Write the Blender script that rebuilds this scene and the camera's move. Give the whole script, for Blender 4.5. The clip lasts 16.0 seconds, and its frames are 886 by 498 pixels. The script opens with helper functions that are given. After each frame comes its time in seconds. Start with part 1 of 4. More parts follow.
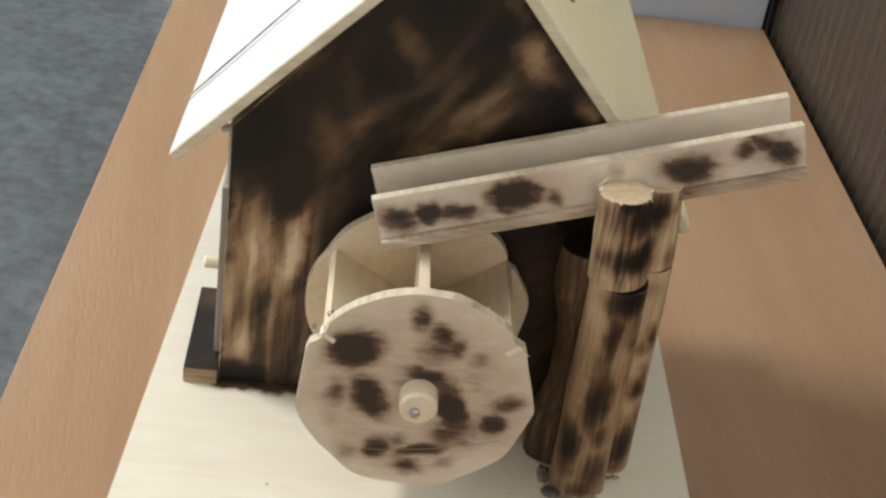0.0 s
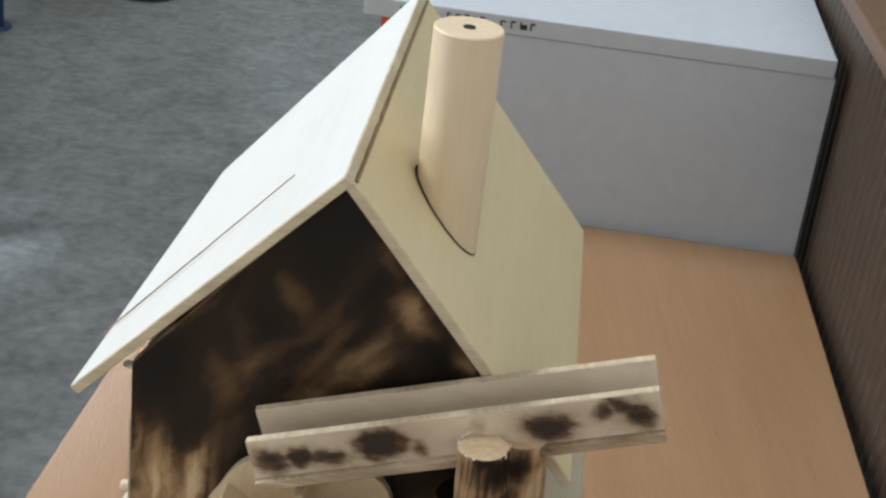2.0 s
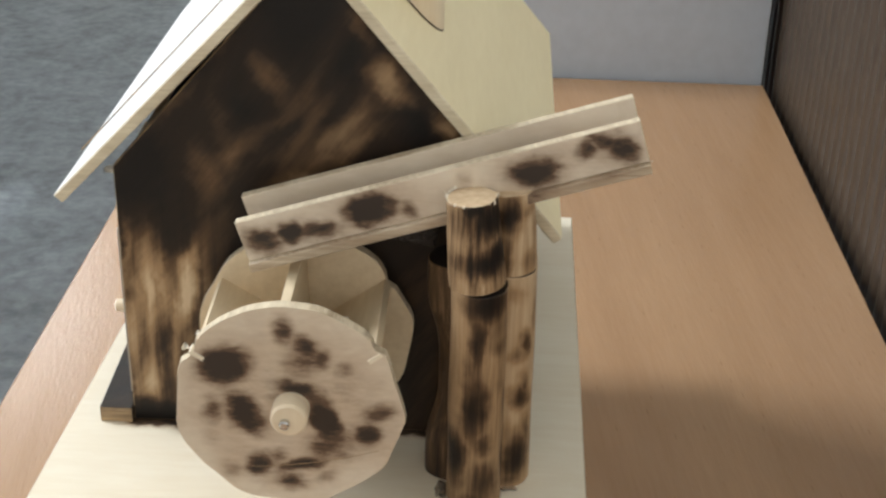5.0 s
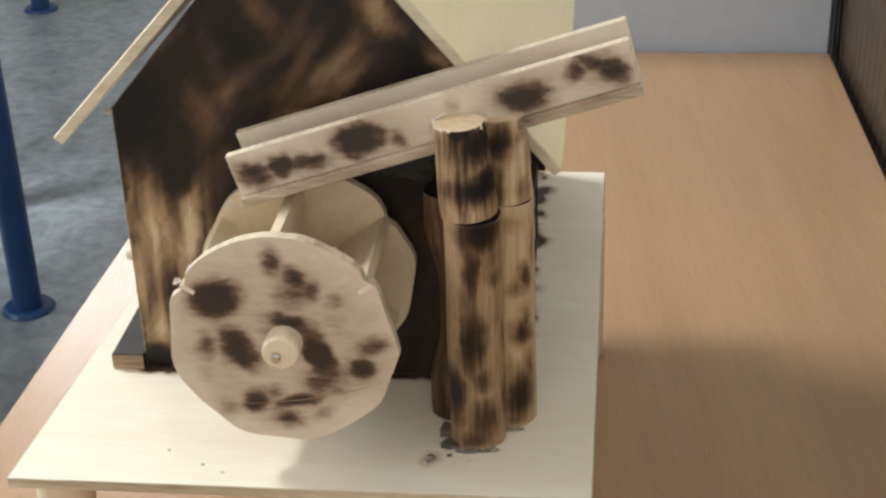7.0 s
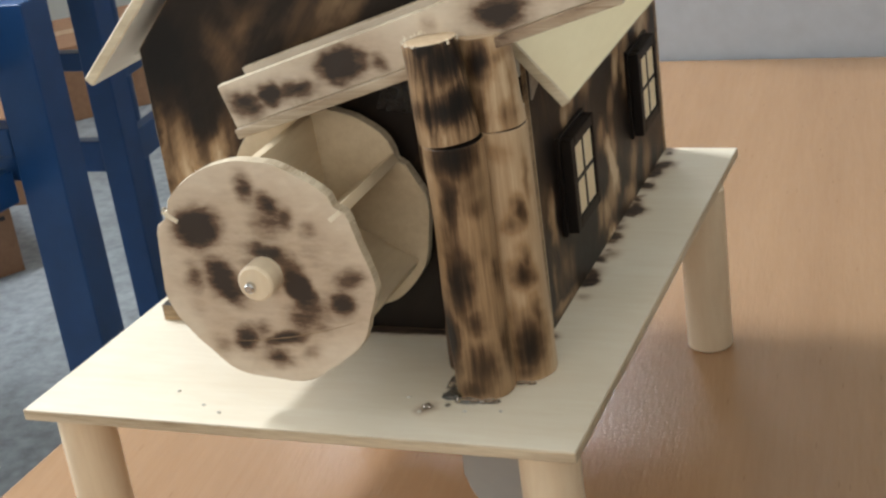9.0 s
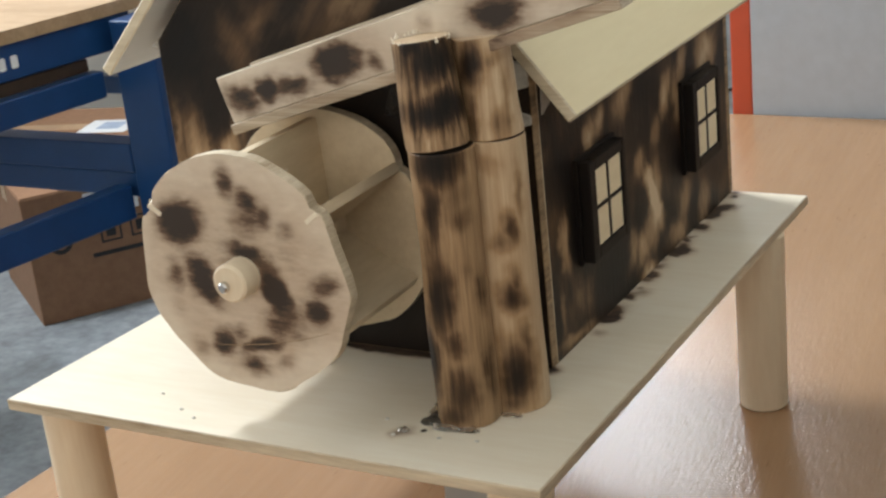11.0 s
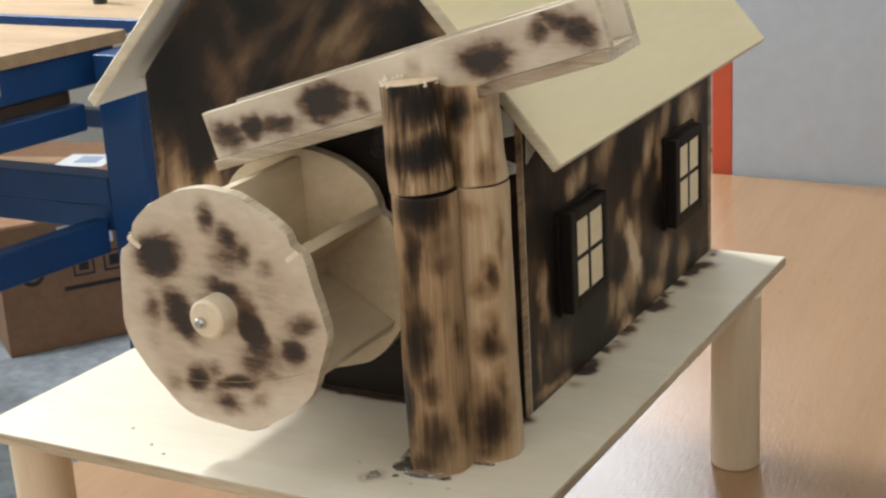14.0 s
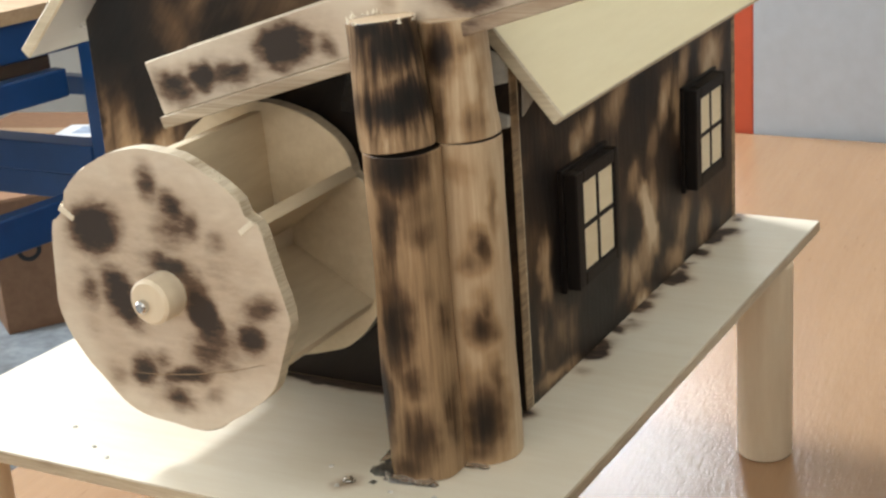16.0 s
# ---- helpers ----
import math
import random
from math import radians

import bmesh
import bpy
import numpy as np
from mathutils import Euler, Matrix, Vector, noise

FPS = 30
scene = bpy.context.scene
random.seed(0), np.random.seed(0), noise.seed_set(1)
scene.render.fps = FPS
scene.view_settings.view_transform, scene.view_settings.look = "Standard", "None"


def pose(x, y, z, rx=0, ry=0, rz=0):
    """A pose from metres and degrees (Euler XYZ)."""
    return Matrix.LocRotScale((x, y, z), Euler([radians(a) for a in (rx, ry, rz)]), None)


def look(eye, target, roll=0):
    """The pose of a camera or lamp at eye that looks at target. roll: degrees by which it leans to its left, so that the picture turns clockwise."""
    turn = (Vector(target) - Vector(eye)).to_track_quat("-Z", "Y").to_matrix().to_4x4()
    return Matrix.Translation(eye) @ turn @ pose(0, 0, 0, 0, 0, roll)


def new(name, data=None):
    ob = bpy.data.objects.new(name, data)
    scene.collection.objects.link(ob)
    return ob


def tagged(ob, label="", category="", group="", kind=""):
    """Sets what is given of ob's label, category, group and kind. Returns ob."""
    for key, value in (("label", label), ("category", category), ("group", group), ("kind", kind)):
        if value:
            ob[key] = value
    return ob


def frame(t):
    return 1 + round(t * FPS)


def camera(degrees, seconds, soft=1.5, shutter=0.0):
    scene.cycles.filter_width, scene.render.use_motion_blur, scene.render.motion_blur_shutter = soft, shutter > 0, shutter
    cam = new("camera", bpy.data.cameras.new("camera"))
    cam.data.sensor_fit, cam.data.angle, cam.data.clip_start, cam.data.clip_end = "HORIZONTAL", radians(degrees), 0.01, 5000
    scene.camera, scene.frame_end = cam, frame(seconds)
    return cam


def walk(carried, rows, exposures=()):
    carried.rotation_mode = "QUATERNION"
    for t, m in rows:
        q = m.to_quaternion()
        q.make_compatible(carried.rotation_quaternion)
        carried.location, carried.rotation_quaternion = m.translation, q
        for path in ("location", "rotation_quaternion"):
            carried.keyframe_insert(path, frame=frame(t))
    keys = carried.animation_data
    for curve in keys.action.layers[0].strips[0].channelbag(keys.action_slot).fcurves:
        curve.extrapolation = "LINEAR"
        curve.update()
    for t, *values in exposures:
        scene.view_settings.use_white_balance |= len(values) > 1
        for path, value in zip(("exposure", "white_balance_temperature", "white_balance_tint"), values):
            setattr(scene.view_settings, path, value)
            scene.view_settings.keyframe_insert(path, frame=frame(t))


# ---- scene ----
cam = camera(32.6, 16.0, soft=2.5)
PATH = [
    (0, (0.092, -0.511, 1.314), (0.235, 1.169, 0.239), 8.4),
    (0.5, (0.139, -0.504, 1.328), (0.197, 1.187, 0.261), 9.3),
    (1, (0.188, -0.506, 1.348), (0.12, 1.207, 0.319), 8.2),
    (1.5, (0.209, -0.515, 1.358), (0.133, 1.233, 0.388), 7.1),
    (2, (0.215, -0.515, 1.371), (0.124, 1.271, 0.477), 7.0),
    (2.5, (0.212, -0.519, 1.378), (0.099, 1.285, 0.522), 6.7),
    (3, (0.211, -0.519, 1.374), (0.104, 1.276, 0.499), 6.3),
    (3.5, (0.209, -0.525, 1.362), (0.117, 1.257, 0.459), 5.7),
    (4, (0.218, -0.537, 1.341), (0.132, 1.229, 0.406), 4.2),
    (4.5, (0.21, -0.547, 1.328), (0.212, 1.218, 0.387), 4.1),
    (4.7, (0.214, -0.553, 1.31), (0.198, 1.208, 0.362), 2.8),
    (6.8, (0.25918, -0.5616, 1.26039), (0.24168, -0.31856, 1.13077), -1.28),
    (7, (0.27831, -0.56143, 1.25165), (0.24969, -0.3184, 1.124), -1.92),
    (7.5, (0.3286, -0.55898, 1.22635), (0.28998, -0.31672, 1.09987), -4.02),
    (8, (0.36426, -0.55006, 1.19087), (0.30926, -0.30756, 1.07109), -6.02),
    (8.5, (0.41179, -0.52936, 1.16803), (0.33386, -0.29039, 1.05404), -6.67),
    (8.7, (0.42979, -0.52419, 1.16502), (0.34096, -0.2878, 1.05365), -7.52),
    (10.8, (0.51268, -0.45482, 1.1159), (0.38234, -0.2309, 1.02079), -6.16),
    (11, (0.51332, -0.45538, 1.1169), (0.38175, -0.23171, 1.0229), -6.13),
    (11.5, (0.51103, -0.45555, 1.11393), (0.38219, -0.23017, 1.02024), -5.87),
    (12, (0.51246, -0.45344, 1.11252), (0.38624, -0.22682, 1.01824), -5.56),
    (12.5, (0.51215, -0.45483, 1.11006), (0.38652, -0.22869, 1.01386), -4.4),
    (13, (0.51299, -0.45557, 1.11295), (0.38668, -0.22749, 1.02239), -3.92),
    (13.5, (0.51191, -0.45658, 1.11558), (0.38532, -0.22691, 1.02956), -3.4),
    (14, (0.51002, -0.45628, 1.11479), (0.38201, -0.22734, 1.02892), -3.33),
    (14.5, (0.50433, -0.43954, 1.10878), (0.38025, -0.20719, 1.02635), -3.42),
    (15, (0.47192, -0.36749, 1.08732), (0.33826, -0.1434, 0.99735), -4.95),
    (15.5, (0.47036, -0.37103, 1.08757), (0.33726, -0.14695, 0.99675), -3.79),
    (16, (0.47667, -0.37405, 1.08486), (0.347, -0.14809, 0.99373), -4.2),
]
EXPOSURES = [(0, -0.28), (1.5, -0.36), (2.5, -0.6), (3.5, -0.56), (4.5, -0.24), (7, -0.05), (8.5, 0.0), (11, -0.06), (14, 0.03), (14.5, 0.15), (15, 0.29), (16, 0.29)]
walk(cam, [(t, look(eye, target, roll)) for t, eye, target, roll in PATH], EXPOSURES)

# ---- world and light ----
world = bpy.data.worlds.new("world")
scene.world = world
world.use_nodes = True
wt = world.node_tree
sky = wt.nodes.new("ShaderNodeTexSky")
sky.sky_type, sky.sun_disc = "NISHITA", False
sky.sun_elevation, sky.sun_rotation = radians(41), radians(-90)
wt.links.new(sky.outputs[0], wt.nodes["Background"].inputs[0])
wt.nodes["Background"].inputs[1].default_value = 0.1


def area_light(name, m, width, height, power, color):
    d = bpy.data.lights.new(name, "AREA")
    d.shape, d.size, d.size_y, d.energy, d.color = "RECTANGLE", width, height, power, color
    ob = new(name, d)
    ob.matrix_world = m
    return ob


# Daylight in the window openings of the left wall: a high band, and the long row below it.
area_light("daylight_high_window", look((-2.36, 1.06, 3.2), (0.12, 0.1, 0.85)), 0.9, 0.26, 116, (0.93, 0.97, 1.0))
area_light("daylight_window_row", look((-2.38, 0.6, 1.85), (0.2, 0.3, 0.5)), 2.0, 1.2, 56, (0.91, 0.96, 1.0))
area_light("daylight_back_window", look((-1.92, 5.04, 3.35), (0.2, 0.2, 0.72)), 0.8, 0.8, 29, (0.92, 0.96, 1.0))
# Warm fill added behind the camera for bounced light; its window is made up.
area_light("rear_fill", look((0.5, -2.42, 1.9), (0.3, 0.3, 0.9)), 2.4, 1.2, 19, (1.0, 0.88, 0.72))

# ---- materials ----


def material(name, rough=0.6, metal=0.0):
    m = bpy.data.materials.new(name)
    m.use_nodes = True
    b = m.node_tree.nodes["Principled BSDF"]
    b.inputs["Roughness"].default_value, b.inputs["Metallic"].default_value = rough, metal
    return m, m.node_tree, b


def add(t, kind, **values):
    n = t.nodes.new(kind)
    for k, v in values.items():
        n.inputs[k.replace("_", " ")].default_value = v
    return n


def coords(t, scale=(1, 1, 1), turn=(0, 0, 0)):
    c = t.nodes.new("ShaderNodeTexCoord")
    v = c.outputs["Object"]
    for key, value in (("Rotation", [radians(a) for a in turn]), ("Scale", scale)):
        m = t.nodes.new("ShaderNodeMapping")
        m.inputs[key].default_value = value
        t.links.new(v, m.inputs["Vector"])
        v = m.outputs["Vector"]
    return v


def noise_of(t, vector, scale, detail=4.0, rough=0.55, warp=0.0):
    n = add(t, "ShaderNodeTexNoise", Scale=scale, Detail=detail, Roughness=rough, Distortion=warp)
    t.links.new(vector, n.inputs["Vector"])
    return n.outputs["Fac"]


def ramp(t, fac, stops):
    r = t.nodes.new("ShaderNodeValToRGB")
    e = r.color_ramp.elements
    while len(e) < len(stops):
        e.new(0.5)
    for k, (p, c) in zip(e, stops):
        k.position, k.color = p, (*c, 1)
    t.links.new(fac, r.inputs["Fac"])
    return r.outputs["Color"]


def math_of(t, op, a, b=None, clamp=False, soft=0.0):
    n = t.nodes.new("ShaderNodeMath")
    n.operation, n.use_clamp = op, clamp
    n.inputs[2].default_value = soft
    for k, v in enumerate((a, b)):
        if v is None:
            continue
        if isinstance(v, (int, float)):
            n.inputs[k].default_value = v
        else:
            t.links.new(v, n.inputs[k])
    return n.outputs[0]


def mixed(t, fac, a, b, kind="MIX"):
    n = t.nodes.new("ShaderNodeMix")
    n.data_type, n.blend_type = "RGBA", kind
    for k, v in ((0, fac), (6, a), (7, b)):
        if isinstance(v, tuple):
            n.inputs[k].default_value = (*v, 1)
        elif isinstance(v, (int, float)):
            n.inputs[k].default_value = v
        else:
            t.links.new(v, n.inputs[k])
    return n.outputs[2]


def bumped(t, b, height, strength, distance):
    n = add(t, "ShaderNodeBump", Strength=strength, Distance=distance)
    t.links.new(height, n.inputs["Height"])
    t.links.new(n.outputs["Normal"], b.inputs["Normal"])


def ragged(t, wobble):
    """The model's own coordinates, pushed about a little so that marks get uneven rims."""
    c = t.nodes.new("ShaderNodeTexCoord")
    v = c.outputs["Object"]
    for scale, amount in ((55.0, wobble), (170.0, wobble * 0.45)):
        w = add(t, "ShaderNodeTexNoise", Scale=scale, Detail=2.0)
        t.links.new(c.outputs["Object"], w.inputs["Vector"])
        off = t.nodes.new("ShaderNodeVectorMath")
        off.operation = "MULTIPLY_ADD"
        off.inputs[1].default_value = (amount * 2,) * 3
        off.inputs[2].default_value = (-amount,) * 3
        t.links.new(w.outputs["Color"], off.inputs[0])
        s = t.nodes.new("ShaderNodeVectorMath")
        t.links.new(v, s.inputs[0])
        t.links.new(off.outputs[0], s.inputs[1])
        v = s.outputs[0]
    return v


def soft_marks(t, v, places):
    """Soft ovals (centre, turn, size, weight) in metres, joined into one value."""
    total = None
    for place, turn, size, weight in places:
        m = t.nodes.new("ShaderNodeMapping")
        m.vector_type = "TEXTURE"
        for key, value in (("Location", place), ("Rotation", turn), ("Scale", size)):
            m.inputs[key].default_value = value
        t.links.new(v, m.inputs["Vector"])
        d = t.nodes.new("ShaderNodeVectorMath")
        d.operation = "LENGTH"
        t.links.new(m.outputs["Vector"], d.inputs[0])
        r = t.nodes.new("ShaderNodeMapRange")
        r.interpolation_type = "SMOOTHSTEP"
        for i, val in zip((1, 2, 3, 4), (0.0, 1.9, weight, 0.0)):
            r.inputs[i].default_value = val
        t.links.new(d.outputs["Value"], r.inputs[0])
        total = r.outputs[0] if total is None else math_of(t, "SMOOTH_MAX", total, r.outputs[0], soft=0.16)
    return total


def strokes_of(t, strokes, axis, depth, span=12.0, gain=1.0, wobble=0.004, spread=1.4):
    """Torch strokes (u, v, half length, half width, angle, weight) on a face across an axis."""
    out = []
    for u, w, long_, wide, angle, weight in strokes:
        long_, wide = long_ * (0.5 + spread * 0.35), wide * spread
        if axis == 1:
            out.append((at(u, depth, w), (0, radians(-angle), 0), (long_ * U, span * U, wide * U), weight * gain))
        else:
            out.append((at(depth, u, w), (radians(angle), 0, 0), (span * U, long_ * U, wide * U), weight * gain))
    return soft_marks(t, ragged(t, wobble), out)


def patches_of(t, patches, gain=1.0, wobble=0.004):
    """Scorched patches on a round post (x, y, z, half width, half height, weight)."""
    return soft_marks(t, ragged(t, wobble), [(at(x, y, z), (0, 0, 0), (w * U * 1.5 + 0.001, w * U * 1.5 + 0.001, h * U * 1.35), k * gain) for x, y, z, w, h, k in patches])


def spots_of(t, spots, wobble=0.0045, squash=(1, 1, 1)):
    """How near the surface is to some soft, ragged marks (x, y, z, radius, weight), in the model's units."""
    v = ragged(t, wobble)
    k = t.nodes.new("ShaderNodeVectorMath")
    k.operation = "MULTIPLY"
    k.inputs[1].default_value = squash
    t.links.new(v, k.inputs[0])
    total = None
    for x, y, z, r, weight in spots:
        d = t.nodes.new("ShaderNodeVectorMath")
        d.operation = "DISTANCE"
        t.links.new(k.outputs[0], d.inputs[0])
        d.inputs[1].default_value = [p * q for p, q in zip(at(x, y, z), squash)]
        m = t.nodes.new("ShaderNodeMapRange")
        m.interpolation_type = "SMOOTHSTEP"
        for i, val in zip((1, 2, 3, 4), (0.0, r * U * 1.5, weight * 1.05, 0.0)):
            m.inputs[i].default_value = val
        t.links.new(d.outputs["Value"], m.inputs[0])
        total = m.outputs[0] if total is None else math_of(t, "ADD", total, m.outputs[0])
    return math_of(t, "MINIMUM", total, max(w for *_, w in spots))


U = 0.00138


def at(x, y, z):
    """A place by the watermill, in units of 1.38 mm from the board's near left corner, as metres above the table."""
    return (x * U, y * U, (z + 79) * U)


PALE, PALE2 = (0.80, 0.74, 0.61), (0.73, 0.645, 0.50)


def plywood(name, grain=(1, 1, 1), light=PALE, dark=PALE2, marks=(), rough=0.55, haze=0.0, strokes=(), depth=0.0, dull=0.0, smoke=()):
    m, t, b = material(name, rough)
    v = coords(t, grain)
    fine = noise_of(t, v, 260, 5, 0.6)
    wide = noise_of(t, v, 22, 3, 0.5, 0.6)
    f = math_of(t, "MULTIPLY_ADD", fine, 0.45)
    t.nodes[-1].inputs[2].default_value = 0.0
    both = math_of(t, "ADD", f, math_of(t, "MULTIPLY", wide, 0.55))
    col = ramp(t, both, ((0.33, dark), (0.62, light)))
    if haze:
        h = noise_of(t, coords(t), 62, 3, 0.5, 0.6)
        r = t.nodes.new("ShaderNodeMapRange")
        r.inputs[1].default_value, r.inputs[2].default_value, r.inputs[4].default_value = 0.42, 0.68, haze
        t.links.new(h, r.inputs[0])
        col = mixed(t, r.outputs[0], col, (0.36, 0.22, 0.115))
    if dull:
        h = noise_of(t, coords(t), 9, 4, 0.6, 0.4)
        col = mixed(t, math_of(t, "MULTIPLY", h, dull), col, tuple(c * 0.62 for c in dark))
    if marks or strokes:
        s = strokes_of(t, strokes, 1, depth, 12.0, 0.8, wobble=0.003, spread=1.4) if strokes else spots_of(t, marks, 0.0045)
        if smoke:
            s = math_of(t, "ADD", s, strokes_of(t, smoke, 1, depth, 12.0, 1.25, wobble=0.006, spread=1.8))
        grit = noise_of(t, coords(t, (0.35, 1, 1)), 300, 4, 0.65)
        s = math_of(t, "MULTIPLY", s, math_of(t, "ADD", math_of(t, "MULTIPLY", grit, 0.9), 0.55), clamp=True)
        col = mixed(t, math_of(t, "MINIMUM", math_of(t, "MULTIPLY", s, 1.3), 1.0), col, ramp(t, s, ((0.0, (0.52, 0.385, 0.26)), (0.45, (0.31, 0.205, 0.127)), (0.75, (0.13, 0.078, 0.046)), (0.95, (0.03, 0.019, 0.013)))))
    t.links.new(col, b.inputs["Base Color"])
    bumped(t, b, fine, 0.25, 0.0004)
    return m


def torched(name, grain, base, swing, lights=(), chars=(), scale=30, turn=(0, 0, 0), streak=0.15, foot=None, rough=0.5, shine=0.22):
    """Wood browned with a torch: pale where the flame passed quickly, char where it stayed.
    lights and chars: functions of the node tree that give their own strength."""
    m, t, b = material(name, rough)
    wide = noise_of(t, coords(t, grain, turn), scale, 3, 0.5, 0.8)
    fine = noise_of(t, coords(t, [3 if g > 0.9 else g for g in grain], turn), 170, 4, 0.6)
    burn = math_of(t, "ADD", math_of(t, "MULTIPLY", math_of(t, "SUBTRACT", wide, 0.5), swing), base)
    burn = math_of(t, "ADD", burn, math_of(t, "MULTIPLY", math_of(t, "SUBTRACT", fine, 0.5), streak))
    if foot:
        lines = noise_of(t, coords(t, (1, 1, 0.07)), 120, 3, 0.55, 0.3)
        r = t.nodes.new("ShaderNodeMapRange")
        r.inputs[1].default_value, r.inputs[2].default_value, r.inputs[4].default_value = 0.36, 0.68, 0.46
        t.links.new(lines, r.inputs[0])
        burn = math_of(t, "SUBTRACT", burn, math_of(t, "MULTIPLY", r.outputs[0], spots_of(t, (foot,), 0.007, (1, 1, 0.6))))
    for f in lights:
        burn = math_of(t, "SUBTRACT", burn, f(t))
    for f in chars:
        burn = math_of(t, "ADD", burn, f(t))
    col = ramp(t, math_of(t, "MAXIMUM", burn, 0.0), ((0.0, (0.64, 0.50, 0.335)), (0.28, (0.36, 0.235, 0.13)), (0.58, (0.09, 0.052, 0.027)), (0.76, (0.021, 0.0135, 0.009)), (0.95, (0.009, 0.007, 0.006))))
    t.links.new(col, b.inputs["Base Color"])
    b.inputs["Specular IOR Level"].default_value = shine
    bumped(t, b, fine, 0.35, 0.0006)
    return m


GABLE_TOP = ((85.2, 142.9, 10.5, 3.7, -61, 0.5), (125.5, 143.6, 9.9, 4.4, -52, 0.8), (131.1, 138.0, 8.8, 2.9, -46, 0.5), (117.2, 160.3, 7.7, 3.0, -73, 0.45),
             (145.8, 126.6, 8.5, 3.3, -49, 0.6), (109.0, 122.5, 18.4, 3.1, 45, 0.5), (113.5, 119.4, 10.2, 2.7, 41, 0.5), (92.8, 129.9, 17.9, 3.3, 41, 0.35),
             (61.6, 105.4, 13.0, 3.9, -81, 0.4), (74.0, 115.6, 15.0, 3.2, 51, 0.3), (68.6, 155.4, 11.0, 2.8, 61, 0.35), (52.2, 132.1, 11.6, 2.7, 47, 0.35),
             (80.3, 174.6, 9.6, 1.7, -132, 0.3), (142.7, 136.0, 8.5, 2.9, -63, 0.3), (94.1, 105.6, 8.6, 2.6, 29, 0.5), (114.1, 175.1, 7.4, 2.3, -61, 0.2))
GABLE_FOOT = ((32.3, 49.5, 29.9, 2.7, -94, 0.5), (38.3, 61.6, 22.1, 2.4, -93, 0.5), (43.3, 58.3, 20.6, 2.0, -91, 0.45), (52.2, 58.5, 18.3, 2.9, -101, 0.8),
              (55.2, 60.5, 10.6, 1.8, -100, 0.4), (29.0, 38.6, 13.0, 2.8, -89, 0.45), (34.9, 18.1, 11.1, 3.8, -110, 0.6), (27.5, -0.6, 5.0, 2.2, -79, 0.7),
              (31.0, 73.1, 14.3, 1.8, -93, 0.5), (39.6, 47.9, 18.8, 17.0, -38, 0.25), (45.3, 30.1, 10.1, 2.8, -90, 0.35), (71.1, 114.1, 11.0, 3.3, 34, 0.25),
              (97.1, 123.1, 17.2, 3.2, 58, 0.4), (67.8, 125.5, 12.4, 2.8, 105, 0.25))
GABLE_CHAR = ((96.4, 171.9, 23.8, 11.7, -81, 0.35), (92.9, 156.9, 12.8, 6.0, -29, 0.2), (41.5, 107.8, 13.4, 7.3, -59, 0.35), (74.3, 131.3, 9.6, 5.4, -42, 0.25),
              (112.4, 150.5, 11.7, 6.0, 76, 0.3), (135.2, 125.9, 9.2, 5.8, -67, 0.35), (93.3, 124.5, 10.8, 4.6, -125, 0.25))
GABLE_FOOT_CHAR = ((29.1, 55.6, 3.8, 2.9, -111, 0.3), (43.4, 34.8, 14.1, 2.1, -92, 0.35), (36.5, 0.6, 8.4, 6.2, -59, 0.9), (38.5, 98.8, 15.2, 8.5, -75, 0.35),
                   (50.2, 80.3, 8.9, 5.2, 67, 0.3), (45.9, 22.7, 12.9, 2.8, 78, 0.3), (27.8, 12.3, 5.8, 1.9, -102, 0.3))
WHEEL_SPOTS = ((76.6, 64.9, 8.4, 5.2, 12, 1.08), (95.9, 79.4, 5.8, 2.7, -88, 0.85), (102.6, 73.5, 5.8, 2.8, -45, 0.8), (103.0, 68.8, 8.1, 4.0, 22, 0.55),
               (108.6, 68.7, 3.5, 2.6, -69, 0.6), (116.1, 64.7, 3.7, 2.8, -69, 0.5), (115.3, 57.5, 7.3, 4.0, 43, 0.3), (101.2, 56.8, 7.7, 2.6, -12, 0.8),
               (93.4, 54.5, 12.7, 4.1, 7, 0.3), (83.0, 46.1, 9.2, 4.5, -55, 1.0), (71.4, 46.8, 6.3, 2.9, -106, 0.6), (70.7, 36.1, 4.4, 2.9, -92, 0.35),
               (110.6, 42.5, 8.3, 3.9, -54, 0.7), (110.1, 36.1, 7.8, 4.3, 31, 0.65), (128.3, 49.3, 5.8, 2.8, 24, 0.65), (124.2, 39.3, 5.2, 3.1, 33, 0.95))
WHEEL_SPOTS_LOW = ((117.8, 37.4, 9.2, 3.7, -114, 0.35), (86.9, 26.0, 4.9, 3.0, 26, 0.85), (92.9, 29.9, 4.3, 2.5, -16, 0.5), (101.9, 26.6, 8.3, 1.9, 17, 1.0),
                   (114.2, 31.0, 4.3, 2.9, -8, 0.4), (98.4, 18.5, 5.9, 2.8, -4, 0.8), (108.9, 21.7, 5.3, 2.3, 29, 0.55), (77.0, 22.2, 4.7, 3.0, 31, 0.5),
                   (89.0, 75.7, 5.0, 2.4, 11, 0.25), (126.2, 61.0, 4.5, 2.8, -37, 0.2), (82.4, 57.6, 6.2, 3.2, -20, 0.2))
